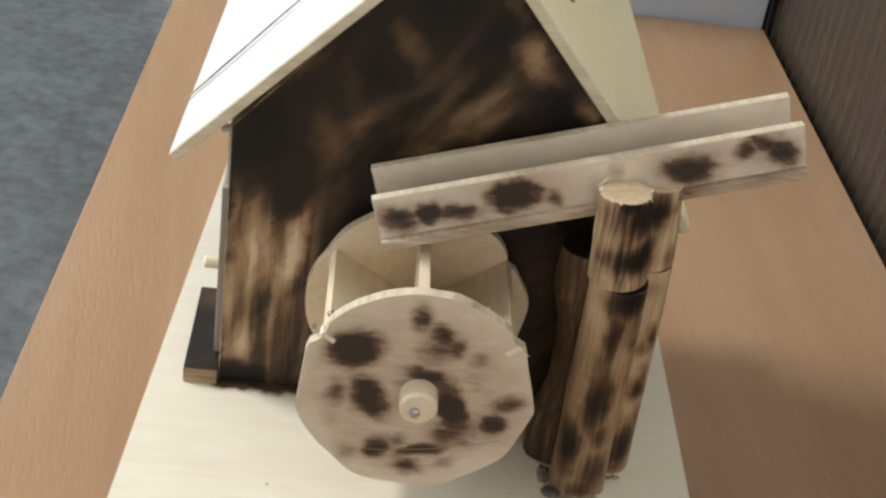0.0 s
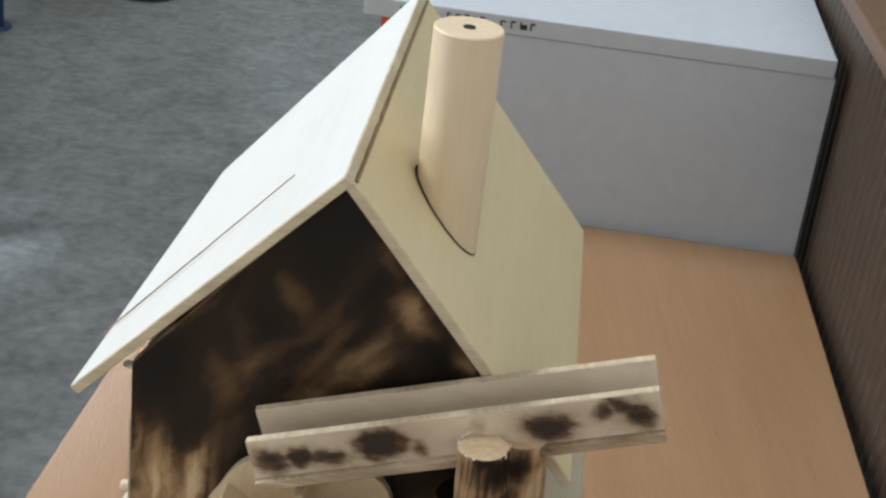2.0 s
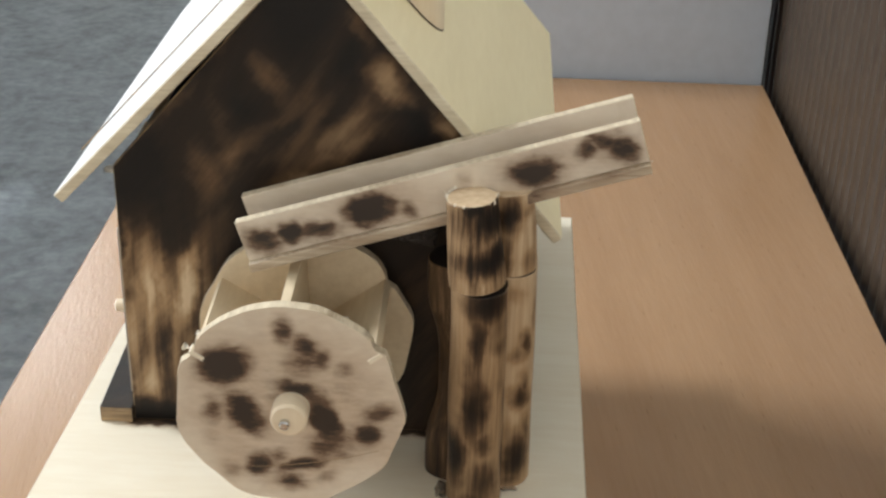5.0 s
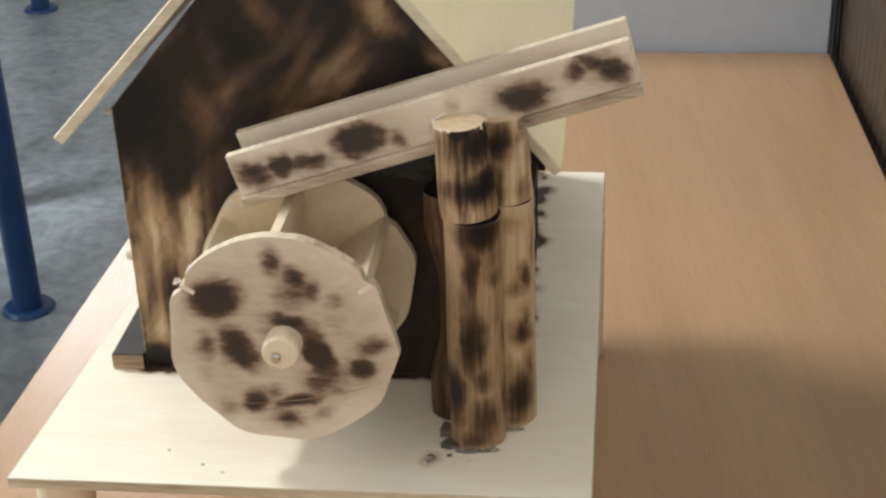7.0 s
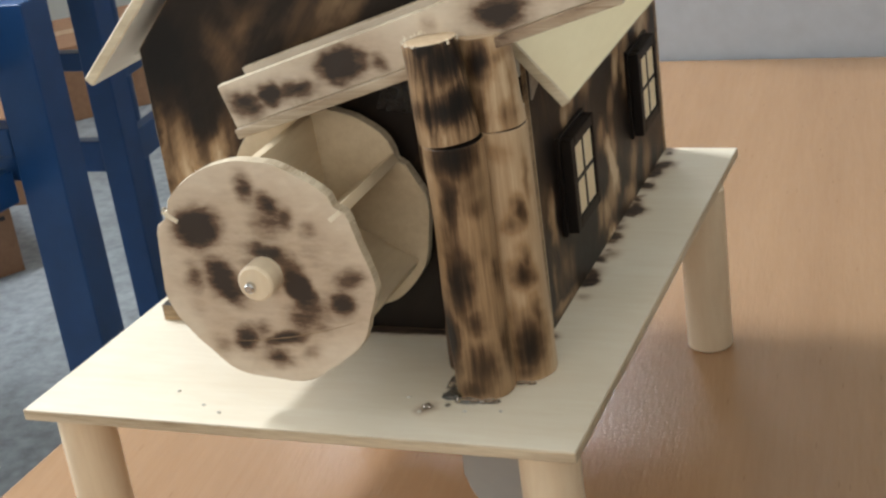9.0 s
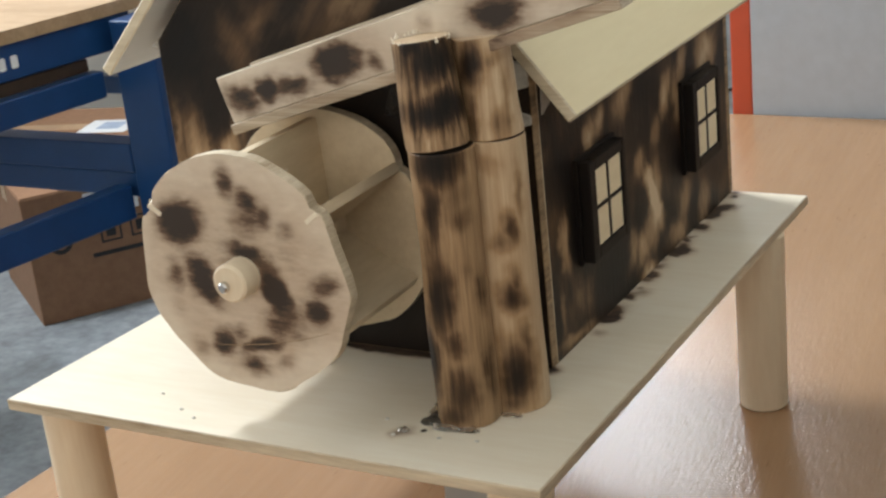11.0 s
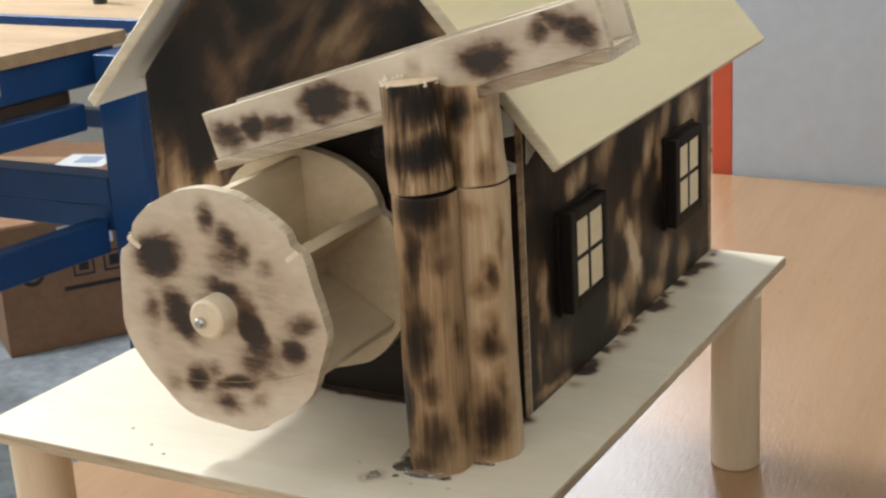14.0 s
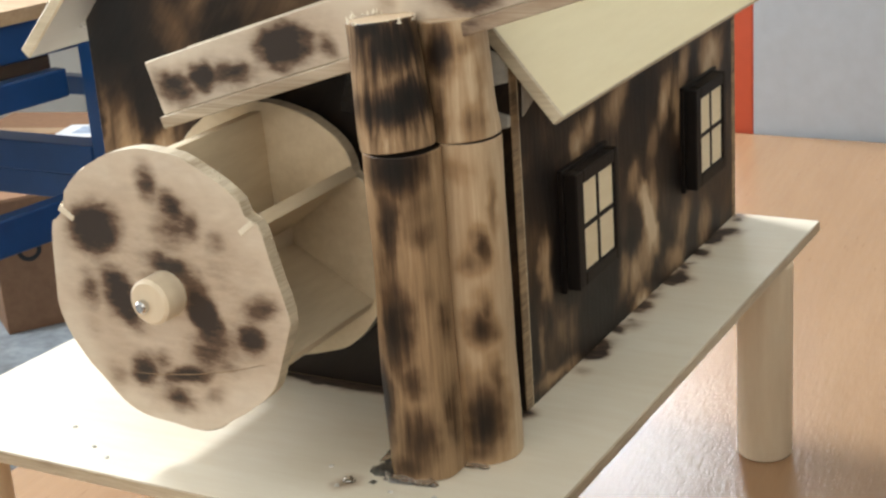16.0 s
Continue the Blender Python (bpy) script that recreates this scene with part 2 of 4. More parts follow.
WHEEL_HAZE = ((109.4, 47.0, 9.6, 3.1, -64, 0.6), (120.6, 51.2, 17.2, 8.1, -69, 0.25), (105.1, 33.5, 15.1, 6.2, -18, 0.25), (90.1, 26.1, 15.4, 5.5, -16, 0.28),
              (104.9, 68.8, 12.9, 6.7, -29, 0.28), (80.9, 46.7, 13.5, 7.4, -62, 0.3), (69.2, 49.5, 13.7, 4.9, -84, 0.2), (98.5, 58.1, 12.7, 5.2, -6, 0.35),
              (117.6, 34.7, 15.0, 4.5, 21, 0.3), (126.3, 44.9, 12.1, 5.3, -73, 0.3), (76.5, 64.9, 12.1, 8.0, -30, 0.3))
FLUME_SPOTS = ((85.9, 96.5, 7.1, 3.2, -18, 0.75), (95.9, 99.6, 3.7, 2.8, 1, 0.95), (105.3, 100.6, 8.2, 2.4, 6, 0.55), (121.7, 109.1, 8.3, 4.1, 15, 1.0),
               (135.3, 109.4, 2.8, 2.1, 9, 0.6), (152.2, 121.1, 2.8, 2.3, 23, 0.6), (176.2, 123.7, 8.8, 3.7, 7, 0.9), (192.8, 133.1, 4.7, 2.2, 56, 0.85),
               (198.5, 136.7, 6.4, 2.4, 6, 0.85), (205.0, 133.5, 6.4, 2.9, -55, 1.0), (86.5, 92.3, 5.1, 2.0, 17, 0.35), (97.1, 99.0, 18.4, 3.4, 6, 0.42),
               (175.3, 123.9, 12.8, 5.1, 6, 0.4), (122.8, 108.9, 14.7, 5.1, 10, 0.4), (199.0, 132.4, 13.3, 4.4, 7, 0.35))
SIDE_PALE = ((147.7, 74.5, 11.9, 4.6, 25, 0.5), (115.1, 67.0, 6.0, 3.3, -120, 0.55), (90.2, 37.3, 10.9, 2.4, -86, 0.5), (98.5, 16.3, 10.0, 6.8, -48, 0.35),
             (168.6, 28.5, 14.6, 2.9, -63, 0.9), (170.0, 23.1, 14.8, 3.6, -101, 0.6), (157.1, 12.6, 12.0, 4.3, -145, 0.5), (158.1, 44.3, 6.3, 4.1, -62, 0.5),
             (184.9, 62.2, 10.2, 3.6, -124, 0.55), (195.5, 59.0, 10.1, 2.6, -83, 0.45), (201.7, 16.4, 11.2, 4.7, -127, 0.4), (224.1, 8.5, 10.3, 4.9, -134, 0.4),
             (231.3, 66.8, 11.0, 5.5, -169, 0.6), (192.0, 4.5, 10.7, 3.9, -1, 0.5), (159.6, 0.3, 9.4, 2.9, 1, 0.6), (146.2, 14.2, 8.6, 3.1, -129, 0.5))
SIDE_PALE_LOW = ((94.2, 3.2, 14.5, 1.9, -7, 0.45), (175.3, 52.4, 8.9, 3.6, -133, 0.3), (123.7, 70.9, 6.2, 2.8, -138, 0.5), (203.2, 68.8, 8.9, 3.3, -118, 0.4),
                 (85.4, 14.7, 10.8, 1.8, -91, 0.35))
SIDE_CHAR = ((107.1, 37.5, 18.3, 8.0, -94, 0.5), (129.0, 18.6, 15.0, 8.6, -6, 0.4), (153.3, 24.8, 5.8, 3.5, -80, 0.3), (194.7, 30.7, 9.3, 4.5, -60, 0.3),
             (91.7, 57.7, 10.8, 5.8, -82, 0.3), (124.2, 1.8, 16.1, 6.0, -4, 0.25))
POST_FRONT_CHAR = ((163.2, 26.9, 84.0, 5.1, 4.8, 1.0), (159.4, 26.3, 69.7, 1.6, 8.1, 0.8), (167.1, 29.6, 66.9, 2.6, 3.6, 0.55), (166.8, 29.3, 74.6, 3.2, 6.5, 0.45),
                   (158.9, 26.3, 43.3, 2.7, 9.6, 0.85), (156.9, 26.7, 58.8, 1.6, 4.9, 0.45), (169.4, 34.8, 42.5, 1.7, 5.3, 0.6), (163.2, 26.9, 28.4, 2.2, 4.0, 0.65),
                   (152.8, 29.2, 22.2, 2.6, 8.9, 0.9), (163.1, 26.9, 11.9, 3.4, 6.8, 0.7), (169.5, 35.5, 17.6, 1.7, 7.2, 0.6), (167.6, 30.3, 51.0, 2.5, 3.3, 0.3),
                   (154.4, 27.9, 11.8, 2.1, 3.4, 0.5), (160.1, 26.3, 4.1, 3.8, 2.8, 0.6), (161.5, 26.4, 41.0, 1.3, 13.3, 0.3))
POST_RIGHT_CHAR = ((176.4, 43.1, 60.3, 1.5, 3.7, 0.8), (173.4, 41.3, 56.4, 2.8, 2.5, 0.5), (175.3, 42.3, 38.3, 2.5, 4.2, 0.85), (177.1, 43.8, 43.4, 0.8, 3.7, 0.7),
                   (174.6, 41.9, 12.9, 3.5, 7.9, 1.0), (177.6, 44.4, 23.6, 1.0, 5.5, 0.6), (171.2, 40.8, 80.1, 2.5, 2.6, 0.35), (178.9, 46.7, 71.4, 0.8, 7.0, 0.5),
                   (171.0, 40.8, 22.1, 1.4, 5.1, 0.4), (173.3, 41.3, 3.5, 2.4, 2.8, 0.7), (176.0, 42.7, 47.6, 1.7, 2.3, 0.3))
UPPER_FRONT_CHAR = ((161.3, 30.8, 113.2, 6.7, 4.5, 0.8), (156.2, 29.0, 117.0, 2.2, 2.6, 1.0), (161.8, 31.3, 99.3, 5.8, 3.9, 1.0), (157.1, 29.1, 105.7, 1.3, 10.4, 0.55),
                    (163.5, 41.7, 95.5, 1.3, 8.2, 0.9), (164.3, 35.5, 106.2, 2.6, 6.4, 0.35), (163.9, 34.4, 114.6, 4.0, 1.9, 0.5))
UPPER_RIGHT_CHAR = ((168.2, 41.4, 109.2, 2.3, 5.2, 1.0), (166.9, 41.5, 94.9, 1.3, 6.5, 0.7), (175.6, 45.1, 92.1, 2.0, 3.3, 0.5), (176.7, 47.3, 100.0, 0.8, 6.5, 0.35),
                    (173.6, 43.1, 110.8, 3.2, 1.9, 0.4))
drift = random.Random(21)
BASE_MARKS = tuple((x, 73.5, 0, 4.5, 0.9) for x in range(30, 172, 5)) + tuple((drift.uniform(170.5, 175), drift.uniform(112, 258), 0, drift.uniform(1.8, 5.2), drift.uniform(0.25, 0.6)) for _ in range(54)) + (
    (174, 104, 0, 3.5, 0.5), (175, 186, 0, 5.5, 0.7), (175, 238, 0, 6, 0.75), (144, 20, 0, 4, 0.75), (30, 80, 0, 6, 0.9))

pale_ply = plywood("pale_plywood", (1, 0.12, 1))
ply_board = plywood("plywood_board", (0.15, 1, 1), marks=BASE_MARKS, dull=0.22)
flume_ply = plywood("flume_plywood", (0.2, 1, 1), (0.81, 0.735, 0.625), (0.72, 0.63, 0.50), haze=0.12, strokes=FLUME_SPOTS[:11], depth=44.5, smoke=FLUME_SPOTS[11:])
flume_edge = plywood("flume_edge", (0.07, 1, 5), (0.66, 0.57, 0.44), (0.24, 0.165, 0.10), strokes=((172, 115, 17, 3.2, 17, 1.0), (199, 124, 9, 2.2, 17, 0.8), (146, 107, 9, 2.2, 17, 0.6), (112, 97, 12, 1.4, 17, 0.35)), depth=42)
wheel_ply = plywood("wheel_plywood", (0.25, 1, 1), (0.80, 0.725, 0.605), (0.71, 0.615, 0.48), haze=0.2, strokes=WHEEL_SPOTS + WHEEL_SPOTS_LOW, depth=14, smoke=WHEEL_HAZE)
paddle_ply = plywood("paddle_plywood", (1, 0.2, 1), (0.74, 0.62, 0.44), (0.61, 0.485, 0.32))
pane_ply = plywood("pane_plywood", (1, 0.3, 1), (0.86, 0.74, 0.52), (0.78, 0.64, 0.42))
edge_ply = plywood("plywood_edge", (0.3, 0.3, 6), (0.66, 0.57, 0.42), (0.34, 0.26, 0.17))
# Raw plywood whitened: the bright light on this slope is put into its colour.
lit_roof = plywood("lit_roof_plywood", (1, 0.15, 1), (0.64, 0.65, 0.65), (0.585, 0.59, 0.58))
cream_roof = plywood("cream_roof_plywood", (1, 0.15, 1), (0.80, 0.70, 0.46), (0.74, 0.635, 0.40))
roof_edge = plywood("roof_board_edge", (0.3, 1, 3), (0.72, 0.64, 0.48), (0.5, 0.42, 0.29))
end_grain = plywood("dowel_end_grain", (1, 1, 1), (0.66, 0.52, 0.35), (0.42, 0.28, 0.16))
dowel_wood = plywood("dowel_wood", (1, 1, 0.12), (0.77, 0.655, 0.485), (0.68, 0.545, 0.38))
gable_wood = torched("scorched_gable", (1, 1, 0.36), 0.87, 0.6, scale=30, turn=(0, -38, 0), streak=0.14, shine=0.26, rough=0.45, foot=(42, 74, 36, 34, 1.0),
                     lights=(lambda t: strokes_of(t, GABLE_TOP, 1, 74, gain=0.7, wobble=0.007, spread=1.5), lambda t: strokes_of(t, GABLE_FOOT, 1, 74, gain=0.85, wobble=0.005)),
                     chars=(lambda t: strokes_of(t, GABLE_CHAR + GABLE_FOOT_CHAR, 1, 74, gain=0.75, wobble=0.006),))
side_wood = torched("scorched_side_wall", (1, 1, 0.5), 0.82, 0.95, scale=34, streak=0.34, shine=0.28, rough=0.45,
                    lights=(lambda t: strokes_of(t, SIDE_PALE + SIDE_PALE_LOW, 0, 171, gain=1.3, wobble=0.006, spread=1.6),), chars=(lambda t: strokes_of(t, SIDE_CHAR, 0, 171),))
post_front = torched("scorched_front_post", (1, 1, 0.2), 0.22, 0.34, scale=40, streak=0.5, chars=(lambda t: patches_of(t, POST_FRONT_CHAR, 0.68),))
post_right = torched("scorched_right_post", (1, 1, 0.2), 0.07, 0.26, scale=40, streak=0.35, chars=(lambda t: patches_of(t, POST_RIGHT_CHAR, 0.74),))
post_left = torched("scorched_left_post", (1, 1, 0.2), 0.62, 0.7, scale=46, streak=0.5)
upper_front = torched("scorched_front_stub", (1, 1, 0.14), 0.27, 0.3, scale=46, streak=0.9, chars=(lambda t: patches_of(t, UPPER_FRONT_CHAR, 0.72),))
upper_right = torched("scorched_right_stub", (1, 1, 0.14), 0.08, 0.25, scale=46, streak=0.5, chars=(lambda t: patches_of(t, UPPER_RIGHT_CHAR, 0.75),))
char_wood = torched("charred_frame_wood", (1, 1, 0.5), 0.93, 0.3, scale=60)


def plain(name, color, rough=0.5, metal=0.0, vary=0.12, scale=40, bump=0.0):
    m, t, b = material(name, rough, metal)
    n = noise_of(t, coords(t), scale, 5, 0.6)
    lo, hi = tuple(c * (1 - vary) for c in color), tuple(min(1, c * (1 + vary)) for c in color)
    t.links.new(ramp(t, n, ((0.3, lo), (0.7, hi))), b.inputs["Base Color"])
    if bump:
        bumped(t, b, n, bump, 0.0006)
    return m


def laminate():
    """Beech pattern: broad bands, fine grain and short dark flecks along the grain."""
    m, t, b = material("beech_laminate", 0.23)
    v = coords(t, (3.2, 0.22, 1), (0, 0, -6))
    wide = noise_of(t, v, 9, 4, 0.55, 0.5)
    fine = noise_of(t, v, 95, 5, 0.6)
    f = math_of(t, "ADD", math_of(t, "MULTIPLY", wide, 0.6), math_of(t, "MULTIPLY", fine, 0.4))
    col = ramp(t, f, ((0.32, (0.330, 0.193, 0.102)), (0.66, (0.390, 0.237, 0.129))))
    n = add(t, "ShaderNodeTexVoronoi", Scale=34.0, Randomness=1.0)
    t.links.new(coords(t, (5.0, 0.8, 1), (0, 0, -6)), n.inputs["Vector"])
    fleck = ramp(t, n.outputs["Distance"], ((0.05, (1, 1, 1)), (0.13, (0, 0, 0))))
    col = mixed(t, math_of(t, "MULTIPLY", fleck, 0.4), col, (0.20, 0.11, 0.055))
    t.links.new(col, b.inputs["Base Color"])
    bumped(t, b, noise_of(t, coords(t, (3, 0.5, 1), (0, 0, -6)), 150, 3), 0.42, 0.0005)
    return m


def vinyl():
    m, t, b = material("mottled_grey_vinyl", 0.38)
    v = coords(t, (1, 1, 1))
    a = noise_of(t, v, 9, 5, 0.65, 0.8)
    c = noise_of(t, v, 38, 4, 0.6)
    f = math_of(t, "ADD", math_of(t, "MULTIPLY", a, 0.55), math_of(t, "MULTIPLY", c, 0.45))
    t.links.new(ramp(t, f, ((0.36, (0.150, 0.170, 0.182)), (0.5, (0.245, 0.275, 0.296)), (0.66, (0.355, 0.392, 0.425)))), b.inputs["Base Color"])
    bumped(t, b, c, 0.1, 0.001)
    return m


table_top_mat, floor_mat = laminate(), vinyl()
wall_paint = plain("wall_paint", (0.72, 0.71, 0.67), 0.8, scale=6, vary=0.04)
ceiling_paint = plain("ceiling_paint", (0.8, 0.8, 0.78), 0.85, scale=6, vary=0.03)
grey_laminate = plain("grey_laminate", (0.51, 0.565, 0.64), 0.45, scale=60, vary=0.04)
red_steel = plain("red_lacquered_steel", (0.62, 0.10, 0.045), 0.35, vary=0.06)
blue_steel = plain("blue_lacquered_steel", (0.010, 0.052, 0.165), 0.33, vary=0.15, scale=14)
dark_brown = plain("dark_brown_slats", (0.046, 0.031, 0.020), 0.4, vary=0.2, scale=70)
brown_rail = plain("brown_wood_rail", (0.12, 0.065, 0.032), 0.4, vary=0.25, scale=30)
sill_white = plain("sill_laminate", (0.62, 0.62, 0.58), 0.5, vary=0.05)
steel = plain("bare_steel", (0.6, 0.6, 0.6), 0.25, 1.0, vary=0.05)
black_rubber = plain("black_rubber", (0.02, 0.02, 0.02), 0.5)
grey_plastic = plain("grey_plastic", (0.34, 0.34, 0.33), 0.5, vary=0.06)
bench_wood = plywood("bench_top_wood", (0.12, 1, 1), (0.50, 0.35, 0.21), (0.33, 0.21, 0.11), dull=0.5)
cardboard = plain("brown_cardboard", (0.27, 0.145, 0.08), 0.8, scale=60, vary=0.12)
paper = plain("white_paper", (0.75, 0.76, 0.78), 0.7, vary=0.03)
ink = plain("black_ink", (0.02, 0.02, 0.022), 0.6)
tar = plain("blackened_glue", (0.018, 0.014, 0.012), 0.16, vary=0.4, scale=420, bump=1.0)
step_edge = plywood("scorched_plywood_edge", (0.3, 0.3, 7), (0.42, 0.29, 0.16), (0.06, 0.035, 0.02))
door_ply = plywood("door_plywood", (1, 1, 0.2), (0.40, 0.35, 0.30), (0.26, 0.21, 0.17))
glue_white = plain("dried_glue", (0.55, 0.53, 0.48), 0.3, vary=0.2, scale=200, bump=0.4)
m_glue, t_glue, b_glue = material("clear_hot_glue", 0.12)
b_glue.inputs["Base Color"].default_value = (0.9, 0.85, 0.75, 1)
b_glue.inputs["Transmission Weight"].default_value = 0.92
bumped(t_glue, b_glue, noise_of(t_glue, coords(t_glue), 300, 3), 0.5, 0.002)

# ---- shapes ----


def part(name, bm, mat, parent=None, label="", smooth=False):
    me = bpy.data.meshes.new(name)
    bmesh.ops.recalc_face_normals(bm, faces=bm.faces[:])
    for f in bm.faces:
        f.smooth = smooth
    bm.to_mesh(me)
    bm.free()
    for mt in mat if isinstance(mat, (list, tuple)) else (mat,):
        me.materials.append(mt)
    ob = new(name, me)
    if parent:
        ob.parent = parent
    if label:
        tagged(ob, label)
    return ob


def empty(name, place, label, category, group="", turn=0):
    ob = new(name)
    ob.matrix_world = pose(*place, 0, 0, turn)
    return tagged(ob, label, category, group)


def box(x0, x1, y0, y1, z0, z1, bevel=0.0, bm=None):
    own = bm is None
    bm = bmesh.new() if own else bm
    made = bmesh.ops.create_cube(bm, size=1)
    for v in made["verts"]:
        v.co = Vector((x0 + (v.co.x + 0.5) * (x1 - x0), y0 + (v.co.y + 0.5) * (y1 - y0), z0 + (v.co.z + 0.5) * (z1 - z0)))
    if bevel:
        e = [e for e in bm.edges if e.verts[0] in made["verts"]]
        bmesh.ops.bevel(bm, geom=e, offset=bevel, segments=2, affect="EDGES", profile=0.6)
    return bm


def prism(points, axis, a, b, bevel=0.0, inner=None):
    """A flat outline drawn out along an axis (0, 1, 2) from a to b."""
    bm = bmesh.new()

    def put(p, h):
        c = list(p)
        c.insert(axis, h)
        return bm.verts.new(c)

    one, two = [put(p, a) for p in points], [put(p, b) for p in points]
    n = len(points)
    f1, f2 = bm.faces.new(one), bm.faces.new(two[::-1])
    for i in range(n):
        bm.faces.new((one[i], two[i], two[(i + 1) % n], one[(i + 1) % n]))
    if bevel:
        bmesh.ops.bevel(bm, geom=bm.edges[:], offset=bevel, segments=1, affect="EDGES")
    return bm


def rod(p, q, r, r2=None, seg=28, bevel=0.0, wobble=0.0, rings=1, bm=None):
    """A round bar from p to q, with softened rims; wobble makes it uneven."""
    bm = bm or bmesh.new()
    p, q = Vector(p), Vector(q)
    d = (q - p).normalized()
    side = d.orthogonal().normalized()
    up = d.cross(side)
    r2 = r if r2 is None else r2
    cuts = [(0, -bevel), (bevel / (q - p).length, 0)] if bevel else [(0, 0)]
    cuts += [(i / rings, 0) for i in range(1, rings)]
    cuts += [(1 - bevel / (q - p).length, 0), (1, -bevel)] if bevel else [(1, 0)]
    loops = []
    for f, dr in cuts:
        rr = r + (r2 - r) * f + dr
        c = p.lerp(q, f)
        ring = []
        for i in range(seg):
            a = 2 * math.pi * i / seg
            k = rr * (1 + (wobble * noise.noise((math.cos(a) * 1.7 + p.x * 90, math.sin(a) * 1.7 + p.y * 90, f * 3)) if wobble else 0))
            ring.append(bm.verts.new(c + side * math.cos(a) * k + up * math.sin(a) * k))
        loops.append(ring)
    for u, v in zip(loops, loops[1:]):
        for i in range(seg):
            bm.faces.new((u[i], u[(i + 1) % seg], v[(i + 1) % seg], v[i]))
    bm.faces.new(loops[0][::-1])
    bm.faces.new(loops[-1])
    return bm


def round_part(name, bm, mat, parent=None, label=""):
    ob = part(name, bm, mat, parent, label, smooth=True)
    ob.data.set_sharp_from_angle(angle=radians(40))
    return ob


# ---- the room ----
TABLE = 0.72


def structure(name, bm, mat, label):
    return tagged(part(name, bm, mat), label, kind="structure")


structure("floor", box(-2.5, 1.7, -2.5, 5.2, -0.1, 0.0), floor_mat, "mottled grey vinyl floor of a classroom")
structure("ceiling", box(-2.5, 1.7, -2.5, 5.2, 3.8, 3.9), ceiling_paint, "plain white ceiling")
structure("wall_right", box(1.6, 1.7, -2.5, 5.2, 0.0, 3.8), wall_paint, "plain pale wall")


def wall_with_openings(name, axis, a, b, lo, hi, openings):
    """A wall between lo and hi, with rectangular openings (from, to, bottom, top) cut through."""
    bm = bmesh.new()
    cuts = sorted({lo, hi, *(v for o in openings for v in o[:2])})
    for u, v in zip(cuts, cuts[1:]):
        holes = sorted((o[2], o[3]) for o in openings if o[0] <= u and v <= o[1])
        z = 0.0
        for bottom, top in holes + [(3.8, 3.8)]:
            if bottom > z:
                if axis == 0:
                    box(a, b, u, v, z, bottom, bm=bm)
                else:
                    box(u, v, a, b, z, bottom, bm=bm)
            z = top
    return structure(name, bm, wall_paint, "pale wall with window openings")


wall_with_openings("wall_left", 0, -2.5, -2.4, -2.5, 5.2, [(0.58, 1.54, 3.0, 3.4), (-0.4, 1.6, 1.2, 2.5)])
wall_with_openings("wall_back", 1, 5.1, 5.2, -2.4, 1.6, [(-2.35, -1.5, 2.9, 3.78)])
# Unseen wall; its opening is made up to match the added fill lamp.
wall_with_openings("wall_front", 1, -2.5, -2.4, -2.4, 1.6, [(-0.7, 1.5, 1.3, 2.5)])

# ---- the table under the model ----
table = empty("table", (0.2, 0.1, 0), "school table with a beech-patterned laminate top", "table")


def table_part(name, bm, mat, label=""):
    bmesh.ops.translate(bm, verts=bm.verts[:], vec=(-0.2, -0.1, 0))
    return part(name, bm, mat, table, label)


table_part("tabletop", prism([(-0.121, -0.62), (0.552, -0.62), (0.4985, 0.8845), (-0.077, 0.8845)], 2, TABLE - 0.026, TABLE, 0.0015), table_top_mat)
for x, y in ((-0.06, -0.56), (0.47, -0.56), (-0.04, 0.82), (0.44, 0.82)):
    table_part("leg", box(x - 0.015, x + 0.015, y - 0.015, y + 0.015, 0.0, TABLE - 0.026, 0.003), blue_steel, "blue square steel leg")
table_part("apron", box(-0.025, 0.425, 0.81, 0.83, TABLE - 0.08, TABLE - 0.026, 0.002), blue_steel)

# ---- the watermill ----
mill = empty("watermill_model", (0, 0, TABLE), "handmade plywood watermill model with scorched walls on dowel legs", "model")


def mm(bm):
    """The model's units to metres over the table."""
    for v in bm.verts:
        v.co = at(*v.co)
    return bm


def mill_part(name, bm, mat, parent=None, label="", smooth=False):
    mm(bm)
    return (round_part if smooth else part)(name, bm, mat, parent or mill, label)


def sheet(points, axis, a, b, faces, edges, name, parent=None, label="", bevel=0.35):
    """A plywood piece whose broad faces and cut edges differ."""
    bm = prism(points, axis, a, b, bevel)
    bm.normal_update()
    for f in bm.faces:
        f.material_index = 0 if abs(f.normal[axis]) > 0.8 else 1
    return mill_part(name, bm, [faces, edges], parent, label)


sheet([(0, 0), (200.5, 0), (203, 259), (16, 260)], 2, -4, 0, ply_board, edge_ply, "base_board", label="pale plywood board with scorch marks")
for x, y in ((14.5, 14), (187, 14), (193.5, 222), (27, 226)):
    mill_part("leg", rod((x, y, -79), (x, y, -4), 9.9, bevel=0.6), dowel_wood, label="pale round dowel leg", smooth=True)

# House walls.
house = part("house", mm(box(33, 167, 78, 254, -0.02, 2)), char_wood, mill, "scorched plywood house")
sheet([(29, 0), (171, 0), (171, 104), (100, 189), (29, 107)], 1, 74, 78, gable_wood, step_edge, "front_wall", house)
sheet([(29, 0), (171, 0), (171, 104), (100, 189), (29, 107)], 1, 254, 258, gable_wood, step_edge, "rear_wall", house)
sheet([(78, 0), (254, 0), (254, 100), (78, 100)], 0, 167, 171, side_wood, edge_ply, "side_wall", house)
sheet([(78, 0), (254, 0), (254, 100), (78, 100)], 0, 29, 33, side_wood, edge_ply, "side_wall", house)


